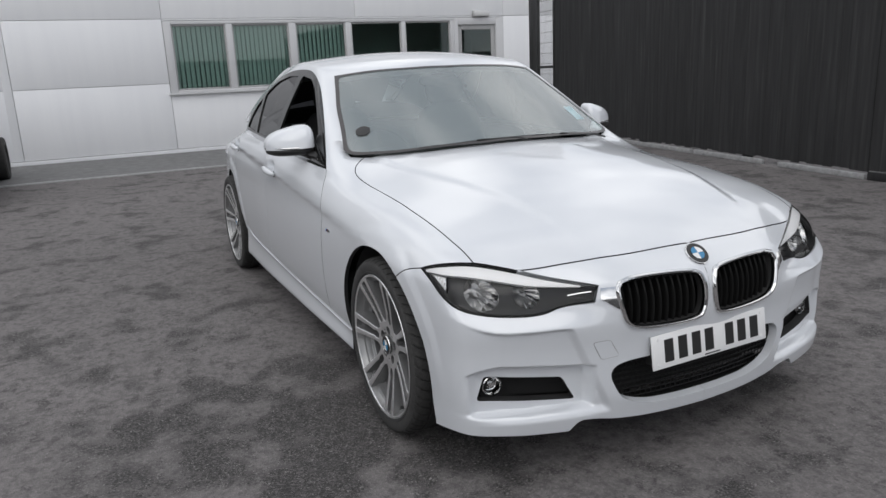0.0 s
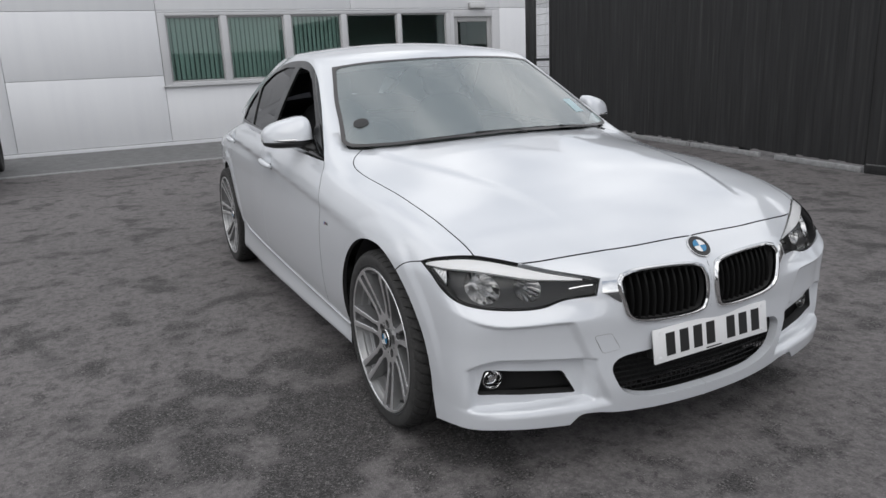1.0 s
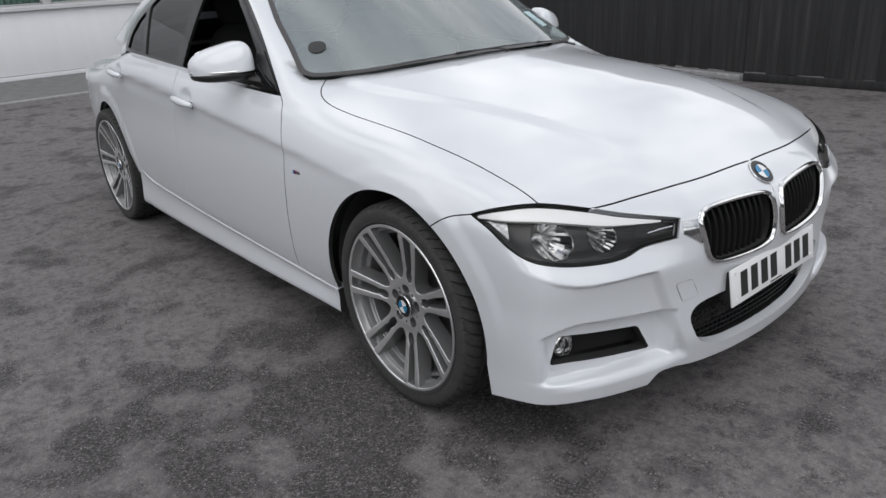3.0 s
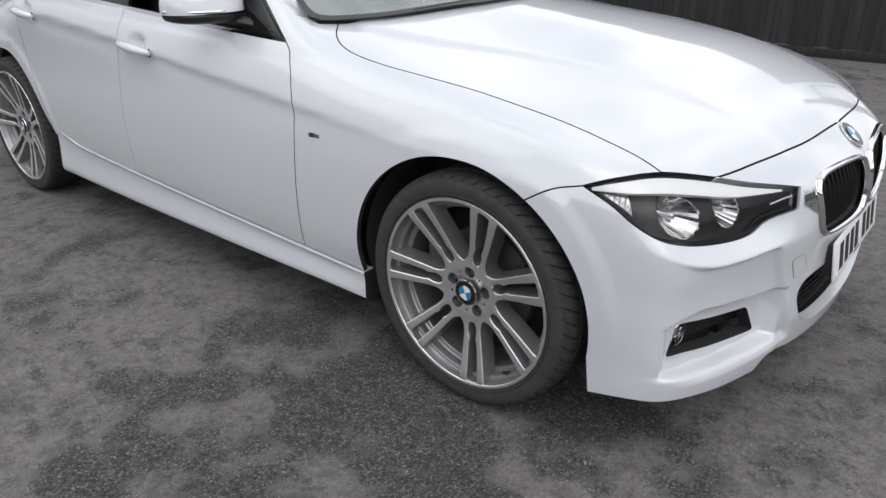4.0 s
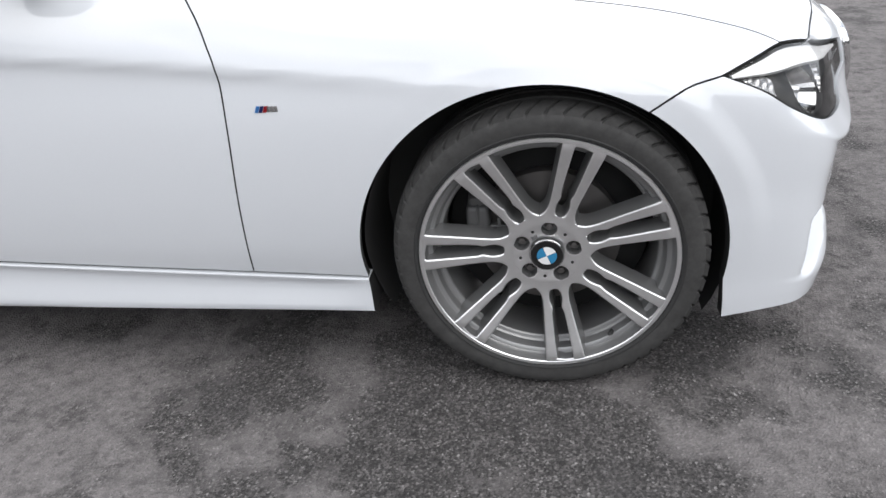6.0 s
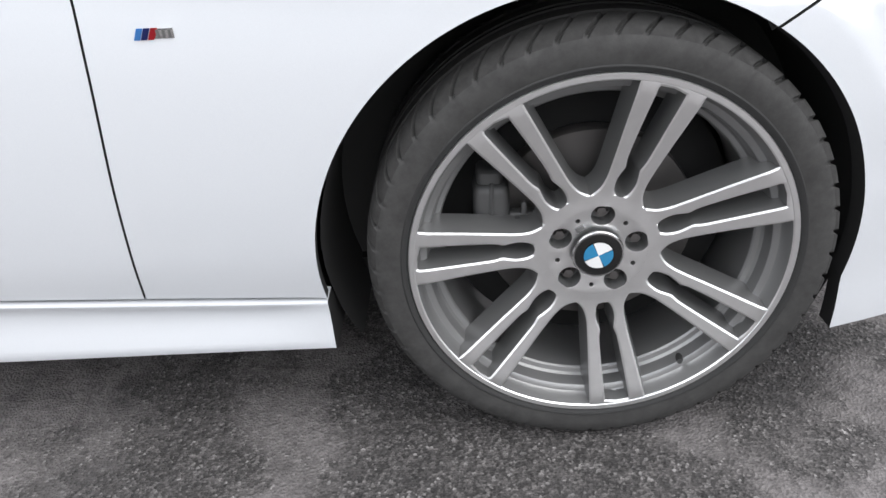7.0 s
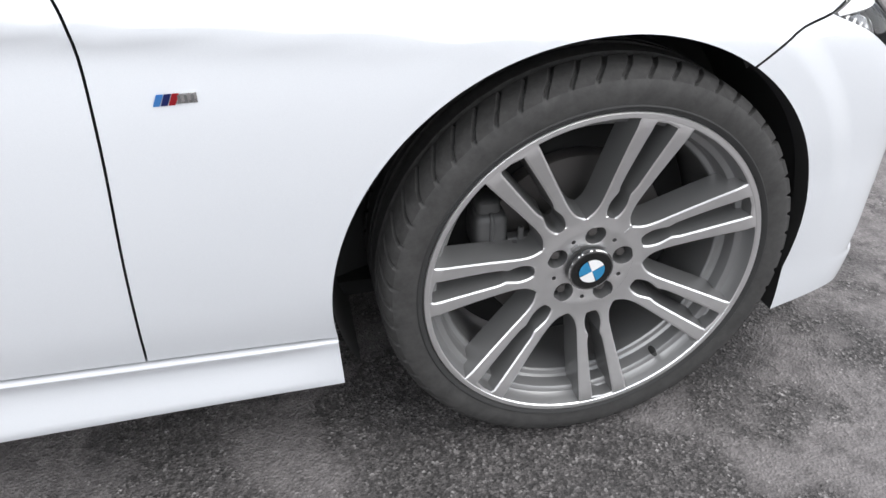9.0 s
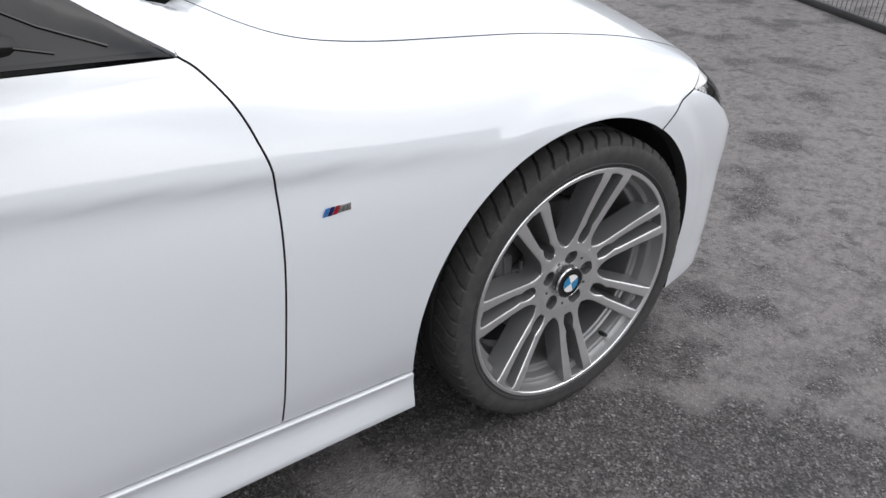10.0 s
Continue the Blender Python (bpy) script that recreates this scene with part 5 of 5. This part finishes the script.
# number plate with plain bars
PX, PZ = 0.728, 0.412
bm = bmesh.new()
box(bm, -0.004, 0.003, -0.26, 0.26, -0.0555, 0.0555, 0.003)
plate = part("number_plate", bm, M_PLATE, car, "white number plate with black characters as bars")
plate.matrix_basis = pose(PX, 0.012, PZ, 0, -8, 1.5)
for y0 in (-0.190, -0.130, -0.070, -0.012, 0.082, 0.140, 0.200):
    bm = bmesh.new()
    box(bm, 0.003, 0.0042, y0 - 0.019, y0 + 0.019, -0.037, 0.037)
    part("character_bar", bm, M_BAR, plate)
for y0, z0 in ((-0.235, 0.042), (0.235, 0.042), (-0.235, -0.04), (0.235, -0.04)):
    bm = bmesh.new()
    disc(bm, (0.003, y0, z0), (1, 0, 0), 0.006, 0.002, 12)
    part("plate_screw", bm, M_PLATE, plate)
bm = bmesh.new()
box(bm, 0.003, 0.0038, -0.035, 0.035, -0.050, -0.046)
part("maker_line_bar", bm, M_BAR, plate)
bm = bmesh.new()
box(bm, -0.050, -0.004, -0.245, 0.245, -0.045, 0.045, 0.004)
part("plate_holder", bm, M_BLACK, plate)

# badge on the nose, badge on the fender
c0 = on_front(body_f, [(0.0, 0.688)])
roundel(c0[0], grad(body_f, c0)[0], 0.041, car, "nose_badge")
for sd in SIDES:
    base = on_side(body_f, [(-0.545, 0.673)])
    g0 = grad(body_f, base)[0]
    eb = part("fender_badge", box(bmesh.new(), -0.002, 0.0225, -0.0008, 0.0008, -0.0062, 0.0062, 0.0005), M_CHROME, car, "small tricolour and chrome fender badge")
    eb.matrix_basis = Matrix.Translation((base[0][0], sd * (base[0][1] + 0.001), base[0][2])) @ Matrix.Rotation(-sd * 0.05, 4, "X")
    for k, m_ in enumerate((M_BLUELT, M_NAVY, M_RED)):
        bm = bmesh.new()
        x0, o = -0.0265 + 0.0085 * k, sd * 0.0016
        f = bm.faces.new([bm.verts.new(q) for q in ((x0, o, -0.0070), (x0 + 0.0074, o, -0.0070), (x0 + 0.0140, o, 0.0070), (x0 + 0.0062, o, 0.0070))])
        bmesh.ops.solidify(bm, geom=[f], thickness=0.0012)
        part("badge_stripe", bm, m_, eb)
    for k in range(3):
        bm = bmesh.new()
        x0 = 0.0015 + 0.0072 * k
        box(bm, x0, x0 + 0.0035, sd * 0.0010 - 0.0007, sd * 0.0010 + 0.0007, -0.0055, 0.0045)
        part("badge_block", bm, M_GUNMETAL, eb)

# door handles
for sd in SIDES:
    for k, (hx, hz) in enumerate(HANDLES):
        xs = np.linspace(hx - 0.108, hx + 0.108, 15)
        zz = hz - 0.013 + (xs - hx) * -0.075
        sk = on_side(lambda x, a, z: softmax(0.02, a - HALF_W(x) + 0.2 * soft(z - CREASE(x)) + 1.3 * soft(z - CREASE(x)) ** 2, a - 5), np.stack([xs, zz], 1))
        bm = bmesh.new()
        pr = [(q[0], sd * (q[1] + 0.004 + 0.012 * math.sin(math.pi * (i / 14)) ** 0.6), q[2]) for i, q in enumerate(sk)]
        rr = [0.0165 * max(0.35, math.sin(math.pi * (0.04 + 0.92 * i / 14)) ** 0.35) for i in range(15)]
        tube(bm, pr, rr, 12, 1.0)
        part("door_handle", bm, M_WHITE, doors[sd, k], "body-coloured bar handle")
        bm = bmesh.new()
        q = pr[-1]
        ring(bm, [(q[0] - 0.006 + 0.004 * math.cos(t), q[1] - sd * 0.002, q[2] + 0.014 * math.sin(t)) for t in np.linspace(0, 2 * math.pi, 13)[:-1]], 0.002, 1.0, 5)
        part("handle_gasket", bm, M_RUBBER, doors[sd, k])

# wing mirrors
for sd in SIDES:
    bm = bmesh.new()
    ball(bm, (0, 0, 0), (1, 1, 1), 4.0, 48, 32)
    bmesh.ops.bisect_plane(bm, geom=bm.verts[:] + bm.edges[:] + bm.faces[:], plane_co=(0, 0, 0), plane_no=(0, 0, 1), clear_inner=True)
    for v in bm.verts:
        x, y, z = v.co
        tp = 1.06 - 0.20 * (y + 1) - 0.06 * max(0.0, y) ** 2
        x *= (1 - 0.22 * y * y) * (1 - 0.26 * z * z)
        v.co = (-1.045 - 0.036 * y + (0.105 * x if x > 0 else 0.035 * x) * (1 - 0.10 * y), sd * (0.890 + 0.106 * y), 0.986 + 0.112 * z * tp - 0.004 * y)
    mr = part("wing_mirror", bm, M_WHITE, car, "white wing mirror with a black foot and chrome strip")
    bm = bmesh.new()
    ball(bm, (0, 0, 0), (1, 1, 1), 2.8, 32, 12)
    for v in bm.verts:
        x, y, z = v.co
        v.co = (-1.045 - 0.036 * y + (0.103 * x if x > 0 else 0.036 * x), sd * (0.887 + 0.105 * y), 0.978 + (0.010 * z if z > 0 else 0.028 * z))
    part("mirror_foot", bm, M_BLACK, mr, "black lower shell")
    bm = bmesh.new()
    tube(bm, [(-1.047 - 0.036 * math.sin(t) + 0.106 * math.cos(t), sd * (0.890 + 0.1065 * math.sin(t)), 0.991) for t in np.linspace(-0.5, 1.45, 18)], 0.0045, 6)
    part("indicator_strip", bm, M_SILVER, mr, "pale indicator strip")
    bm = bmesh.new()
    tube(bm, [(-1.0, sd * 0.84, 0.968), (-0.955, sd * 0.81, 0.957), (-0.915, sd * 0.775, 0.945)], [0.034, 0.026, 0.034], 12, 0.6)
    part("mirror_arm", bm, M_BLACK, mr)
    bm = bmesh.new()
    ball(bm, (0, 0, 0), (0.003, 0.082, 0.036), 3.0, 28, 10, pose(-1.079, sd * 0.884, 1.032, 0, 0, sd * 19))
    part("mirror_glass", bm, M_MIRROR, mr, "mirror glass")
    for xz in (((-0.80, 0.932), (-0.87, 0.962), (-0.94, 1.002)), ((-0.86, 0.932), (-0.91, 0.945), (-0.95, 0.975))):
        bm = bmesh.new()
        tube(bm, skin(cabin_f, on_side(cabin_f, xz), 0.0075, sd), 0.0022, 6)
        part("base_rib", bm, M_GLOSSBLACK, mr)
    tri = on_side(cabin_f, [(-0.745, 0.917), (-0.965, 0.925), (-0.975, 1.04), (-0.93, 1.055)])
    part("mirror_triangle", sheet(cabin_f, tri, (0, -1, -0.3), 0.03, halves=(sd,), flange=0.006, lift=0.006), M_GLOSSBLACK, mr, "gloss black mirror base triangle")

# ---- inside of the car ----
bm = bmesh.new()
box(bm, -3.3, 0.30, -0.62, 0.62, 0.17, 0.20)
part("underbody", bm, M_DARK, car, "dark underbody")
bm = bmesh.new()
box(bm, -2.40, -0.40, -0.80, 0.80, 0.20, 0.24)
part("cabin_floor", bm, M_FABRIC, car, "dark carpet")
bm = bmesh.new()
ball(bm, (-0.86, 0, 0.80), (0.28, 0.70, 0.135), 3.5, 40, 14)
part("dashboard", bm, M_DASH, car, "dark grey dashboard")
bm = bmesh.new()
box(bm, -0.50, -0.44, -0.66, 0.66, 0.2, 0.84)
part("bulkhead", bm, M_DARK, car)
for y in (-0.37, 0.37):
    bm = bmesh.new()
    ball(bm, (-1.50, y, 0.48), (0.27, 0.25, 0.09), 3, 24, 10)
    st = part("front_seat", bm, M_FABRIC, car, "dark fabric front seat")
    bm = bmesh.new()
    ball(bm, (0, 0, 0), (0.085, 0.24, 0.33), 3, 24, 12, pose(-1.80, y, 0.80, 0, -16, 0))
    part("seat_back", bm, M_FABRIC, st)
    bm = bmesh.new()
    ball(bm, (0, 0, 0), (0.05, 0.13, 0.095), 3, 20, 10, pose(-1.90, y, 1.19, 0, -12, 0))
    part("headrest", bm, M_FABRIC, st)
    for dy in (-0.05, 0.05):
        part("headrest_post", tube(bmesh.new(), [(-1.885, y + dy, 1.08), (-1.875, y + dy, 1.14)], 0.007, 8), M_CHROME, st)
bm = bmesh.new()
ball(bm, (-2.40, 0, 0.52), (0.25, 0.62, 0.12), 4, 32, 10)
rs = part("rear_seat", bm, M_FABRIC, car, "dark rear bench")
bm = bmesh.new()
ball(bm, (0, 0, 0), (0.09, 0.63, 0.30), 4, 32, 12, pose(-2.66, 0, 0.82, 0, -22, 0))
part("seat_back", bm, M_FABRIC, rs)
bm = bmesh.new()
box(bm, -3.2, -2.62, -0.42, 0.42, 0.985, 1.0)
part("parcel_shelf", bm, M_FABRIC, car)
bm = bmesh.new()
sw = pose(-1.16, -0.37, 0.865, 0, 66, 0)
ring(bm, [sw @ Vector((0.185 * math.cos(t), 0.185 * math.sin(t), 0)) for t in np.linspace(0, 2 * math.pi, 41)[:-1]], 0.014, 1, 10)
st = part("steering_wheel", bm, M_FABRIC, car, "black steering wheel")
bm = bmesh.new()
ball(bm, (0, 0, 0), (0.075, 0.085, 0.03), 2.5, 20, 10, sw)
box(bm, -0.02, 0.02, -0.18, 0.18, -0.008, 0.008, 0.003, sw)
part("wheel_hub", bm, M_FABRIC, st)
bm = bmesh.new()
ball(bm, (-1.22, 0.0, 1.262), (0.02, 0.115, 0.032), 3, 24, 10)
part("inner_mirror", bm, M_BLACK, car, "black rear-view mirror")
bm = bmesh.new()
ball(bm, (-1.155, 0.0, 1.295), (0.06, 0.05, 0.022), 3, 16, 8)
part("sensor_box", bm, M_BLACK, car, "black sensor housing behind the windscreen")
# disc holder and paper label behind the glass
p = on_top(cabin_f, [(-0.788, 0.605)])
n = grad(cabin_f, p)[0] * (1, -1, 1)
bm = bmesh.new()
disc(bm, Vector((p[0][0], -p[0][1], p[0][2])) + Vector(n) * 0.0065, n, 0.034, 0.001, 32)
part("disc_holder", bm, M_BLACK, car, "round dark disc holder on the windscreen")
p = on_top(cabin_f, [(-0.695, 0.525), (-0.740, 0.605), (-0.855, 0.600), (-0.810, 0.520)])
bm = bmesh.new()
f = bm.faces.new([bm.verts.new((q[0], q[1], q[2] + 0.0045)) for q in p])
bmesh.ops.solidify(bm, geom=[f], thickness=0.001)
part("paper_label", bm, M_LABEL, car, "white and pale blue paper label on the windscreen")

# ---- wheels ----
def wheel_profile_h(u, v):
    r = math.hypot(u, v)
    return 0.081 + 0.032 * float(np.clip((r - 0.085) / 0.165, 0, 1)) ** 1.3


SECT = 2 * math.pi / 7
pol = lambda r, t: (r * math.cos(t), r * math.sin(t))


def tyre_mesh():
    prof = [(0.257, 0.098), (0.2640, 0.104), (0.2702, 0.1110), (0.2740, 0.1152), (0.2785, 0.1165), (0.2805, 0.1150), (0.290, 0.1168), (0.300, 0.1168), (0.3085, 0.1155), (0.3150, 0.1130), (0.3200, 0.1095), (0.3240, 0.1045), (0.3272, 0.0975), (0.3293, 0.0880), (0.3304, 0.0740), (0.3308, 0.0600)]
    inn = [(0.3245, 0.0585), (0.3245, 0.0485), (0.3308, 0.0470), (0.3310, 0.0160), (0.3250, 0.0150), (0.3250, 0.0060), (0.3312, 0.0050)]
    prof = prof + inn + [(r, -h) for r, h in (prof + inn)[::-1]]
    seg, n = 672, len(prof)
    vs, fs = [], []
    for i in range(seg):
        for j, (r, h) in enumerate(prof):
            g = 0.0
            if 9 <= j <= 15 or n - 16 <= j <= n - 10:
                jj = j if j < n / 2 else n - 1 - j
                g = 0.0055 if i % 12 < 2 else 0.0
                g *= 0.30 if jj == 9 else 1.0
            rr, hh = r - g * (0.75 if h > 0.09 or h < -0.09 else 1.0), h - math.copysign(g * 0.8, h) * (1.0 if abs(h) > 0.09 else 0.0)
            t = 2 * math.pi * (i - 1.0 * max(0.0, min(min(j, n - 1 - j), 15) - 9) ** 1.3) / seg
            vs.append((rr * math.cos(t), -hh, rr * math.sin(t)))
    for i in range(seg):
        k = (i + 1) % seg
        for j in range(n - 1):
            fs.append((i * n + j, i * n + j + 1, k * n + j + 1, k * n + j))
    me = bpy.data.meshes.new("tyre")
    me.from_pydata(vs, [], fs)
    bm = bmesh.new()
    bm.from_mesh(me)
    bmesh.ops.recalc_face_normals(bm, faces=bm.faces)
    bm.to_mesh(me)
    bm.free()
    me.polygons.foreach_set("use_smooth", [True] * len(me.polygons))
    me.set_sharp_from_angle(angle=radians(40))
    # clean black guard next to the rim, dusty rubber elsewhere
    me.polygons.foreach_set("material_index", [1 if math.hypot(p.center.x, p.center.z) < 0.2795 else 2 if math.hypot(p.center.x, p.center.z) > 0.3165 else 0 for p in me.polygons])
    return me


RIM = [(0.2640, 0.098), (0.2698, 0.1045), (0.2698, 0.1130), (0.2686, 0.1148), (0.2620, 0.1140), (0.2602, 0.1122), (0.2580, 0.1030), (0.2560, 0.0940), (0.2532, 0.0890), (0.2475, 0.0872), (0.2442, 0.0850), (0.2425, 0.0780), (0.2405, 0.0660), (0.2375, 0.0615), (0.2312, 0.0592), (0.2290, 0.0560), (0.2275, 0.0400), (0.2260, 0.0), (0.2350, -0.085), (0.2600, -0.100)]
PAIR = -81.0
BOLT = 85.0


def make_wheel():
    """One alloy wheel about its own axle; its outer face looks along local -y."""
    bm = bmesh.new()
    lathe(bm, RIM, 144)
    for f in bm.faces:
        c = f.calc_center_median()
        f.material_index = 0 if math.hypot(c.x, c.z) > 0.2604 and c.y < -0.09 else 1
    w = part("wheel", bm, [M_MACHINED, M_BARREL], car, "alloy wheel with seven machined double spokes")
    w.data.set_sharp_from_angle(angle=radians(20))
    part("tyre", tyre_mesh(), [M_TYRE, M_RUBBER, M_TREAD], w, "black low-profile road tyre")
    # one double spoke, shared by all seven
    h2 = SECT / 2
    edge = curve([pol(0.0905, h2), (0.0910, 0.0335), (0.1000, 0.0300), (0.1150, 0.0285), (0.1350, 0.0298), (0.1700, 0.0335), (0.2100, 0.0380), (0.2540, 0.0430)], 4)
    rim_arc = [pol(0.2610, t) for t in np.linspace(math.asin(0.0430 / 0.2610), -math.asin(0.0430 / 0.2610), 9)]
    hub_arc = [pol(0.0725, t) for t in np.linspace(-h2, h2, 9)]
    loop = np.vstack([hub_arc, edge, rim_arc, (edge * (1, -1))[::-1]])
    slot = curve([(0.0895, 0.0), (0.0915, 0.0070), (0.1000, 0.0118), (0.1140, 0.0138), (0.1270, 0.0118), (0.1360, 0.0102), (0.1480, 0.0130), (0.1720, 0.0148), (0.2100, 0.0166), (0.2530, 0.0182)], 4)
    slot = np.vstack([slot, [(0.2562, 0.0165), (0.2570, 0.0)], (slot * (1, -1))[::-1][:-1]])
    bm = bmesh.new()
    plate_mesh(bm, [loop, slot], wheel_profile_h, lambda u, v, h: (u, -h, v), 0.0028, 0.0014, 0.048, 0.008, 0.0060, 0.0912, 0.0050, 0.2600)
    me = None
    for k in range(7):
        if me is None:
            sp = part("double_spoke", bm, [M_MACHINED, M_GUNMETAL], w, "machined silver double spoke with grey flanks")
            me = sp.data
            me.set_sharp_from_angle(angle=radians(16))
        else:
            sp = new("double_spoke", me)
            sp.parent = w
        sp.matrix_basis = Matrix.Rotation(-radians(PAIR) - k * SECT, 4, "Y")
    # hub with five bolt wells
    circ = lambda c, r, n: [(c[0] + r * math.cos(t), c[1] + r * math.sin(t)) for t in np.linspace(0, 2 * math.pi, n, endpoint=False)]
    wells = [circ(pol(0.0575, radians(BOLT + 72 * k)), 0.0168, 24) for k in range(5)]
    pips = [circ(pol(0.0575, radians(BOLT + 36 + 72 * k)), 0.0036, 10) for k in range(5)]
    bm = bmesh.new()
    plate_mesh(bm, [circ((0, 0), 0.0732, 72), *wells, *pips], lambda u, v: 0.0810 + 0.12 * (math.hypot(u, v) - 0.0732), lambda u, v, h: (u, -h, v), 0.0004, 0.0001, 0.035, 0.008)
    hub = part("hub", bm, [M_MACHINED, M_GUNMETAL], w, "machined hub with five bolt wells")
    hub.data.set_sharp_from_angle(angle=radians(16))
    bm = bmesh.new()
    lathe(bm, [(0.0005, 0.052), (0.082, 0.052)], 40)
    part("hub_floor", bm, M_GUNMETAL, w)
    for k in range(5):
        u, v = pol(0.0575, radians(BOLT + 72 * k))
        bm = bmesh.new()
        lathe(bm, [(0.0125, 0.050), (0.0115, 0.0600), (0.0085, 0.0610), (0.0075, 0.0690), (0.0005, 0.0700)], 6, Matrix.Translation((u, 0, v)))
        part("bolt", bm, M_STEEL, w)
    roundel((0, -0.0855, 0), (0, -1, 0), 0.0350, w, "centre_cap", radians(24))
    bm = bmesh.new()
    u, v = pol(0.0455, radians(BOLT + 40))
    box(bm, -0.0065, 0.0065, -0.0812, -0.0785, -0.0045, 0.0045, 0.001, pose(u, 0, v, 0, -28, 0))
    # valve
    u, v = pol(0.252, radians(-55))
    bm2 = bmesh.new()
    tube(bm2, [(u * 0.985, -0.070, v * 0.985), (u * 0.95, -0.088, v * 0.95), (u * 0.925, -0.100, v * 0.925)], [0.006, 0.0055, 0.0040], 8)
    part("valve", bm2, M_RUBBER, w, "black tyre valve")
    part("spoke_tag", bm, M_GUNMETAL, w)
    return w


def brake(wx, sd):
    """Disc, bell and caliper behind a wheel."""
    m = pose(wx, sd * 0.770, 0.331, 0, 0, 0 if sd < 0 else 180)
    bm = bmesh.new()
    lathe(bm, [(0.07, 0.035), (0.075, 0.030), (0.080, 0.006), (0.156, 0.006), (0.158, 0.003), (0.158, -0.020), (0.08, -0.020)], 64)
    d = part("brake_disc", bm, M_STEEL, car, "worn steel brake disc")
    d.matrix_basis = m
    bm = bmesh.new()
    lathe(bm, [(0.02, -0.028), (0.17, -0.028), (0.20, -0.04), (0.222, -0.045)], 48)
    s = part("dust_shield", bm, M_DARK, d, "dark dust shield")
    bm = bmesh.new()
    ball(bm, (-0.148, -0.012, 0.058), (0.027, 0.032, 0.034), 5, 24, 12)
    ball(bm, (-0.148, -0.014, 0.058), (0.0045, 0.034, 0.036), 5, 12, 10)
    ball(bm, (-0.150, -0.010, 0.098), (0.020, 0.026, 0.014), 4, 16, 8)
    box(bm, -0.122, -0.078, -0.040, -0.020, 0.026, 0.046, 0.003)
    box(bm, -0.106, -0.098, -0.046, -0.038, 0.044, 0.066, 0.002)
    for xx, zz in ((-0.112, 0.036), (-0.088, 0.036)):
        lathe(bm, [(0.0005, 0.048), (0.006, 0.048), (0.007, 0.044), (0.007, 0.02)], 6, Matrix.Translation((xx, 0, zz)))
    c = part("brake_caliper", bm, M_CALIPER, d, "grey cast brake caliper")


w0 = make_wheel()
w0.matrix_basis = pose(0.0, -0.770, 0.331, 0, 0, 0)
for wx, y, rz in ((-2.81, -0.775, 0), (0.0, 0.770, 180), (-2.81, 0.775, 180)):
    c = copy_thing(w0, pose(wx, y, 0.331, 0, 0, rz))
    c.parent = car
for wx in (0.0, -2.81):
    for sd in SIDES:
        brake(wx, sd)
        bm = bmesh.new()
        cx = WHEELS_X[0] if wx == 0 else WHEELS_X[1]
        rows = []
        for t in np.linspace(-0.45, math.pi + 0.45, 40):
            rr = 0.386
            rows.append([bm.verts.new((cx + q * math.cos(t), sd * y, 0.327 + q * math.sin(t))) for q, y in ((rr, min(0.842, float(side_f(np.array([cx + rr * math.cos(t)]), np.array([0.327 + rr * math.sin(t)]))[0]) - 0.035)), (rr, 0.72), (rr, 0.60), (0.30, 0.56), (0.02, 0.56))])
        for A, B in zip(rows, rows[1:]):
            for i in range(4):
                bm.faces.new((A[i], A[i + 1], B[i + 1], B[i]))
        part("arch_liner", bm, M_LINER, car, "black plastic wheel arch liner")
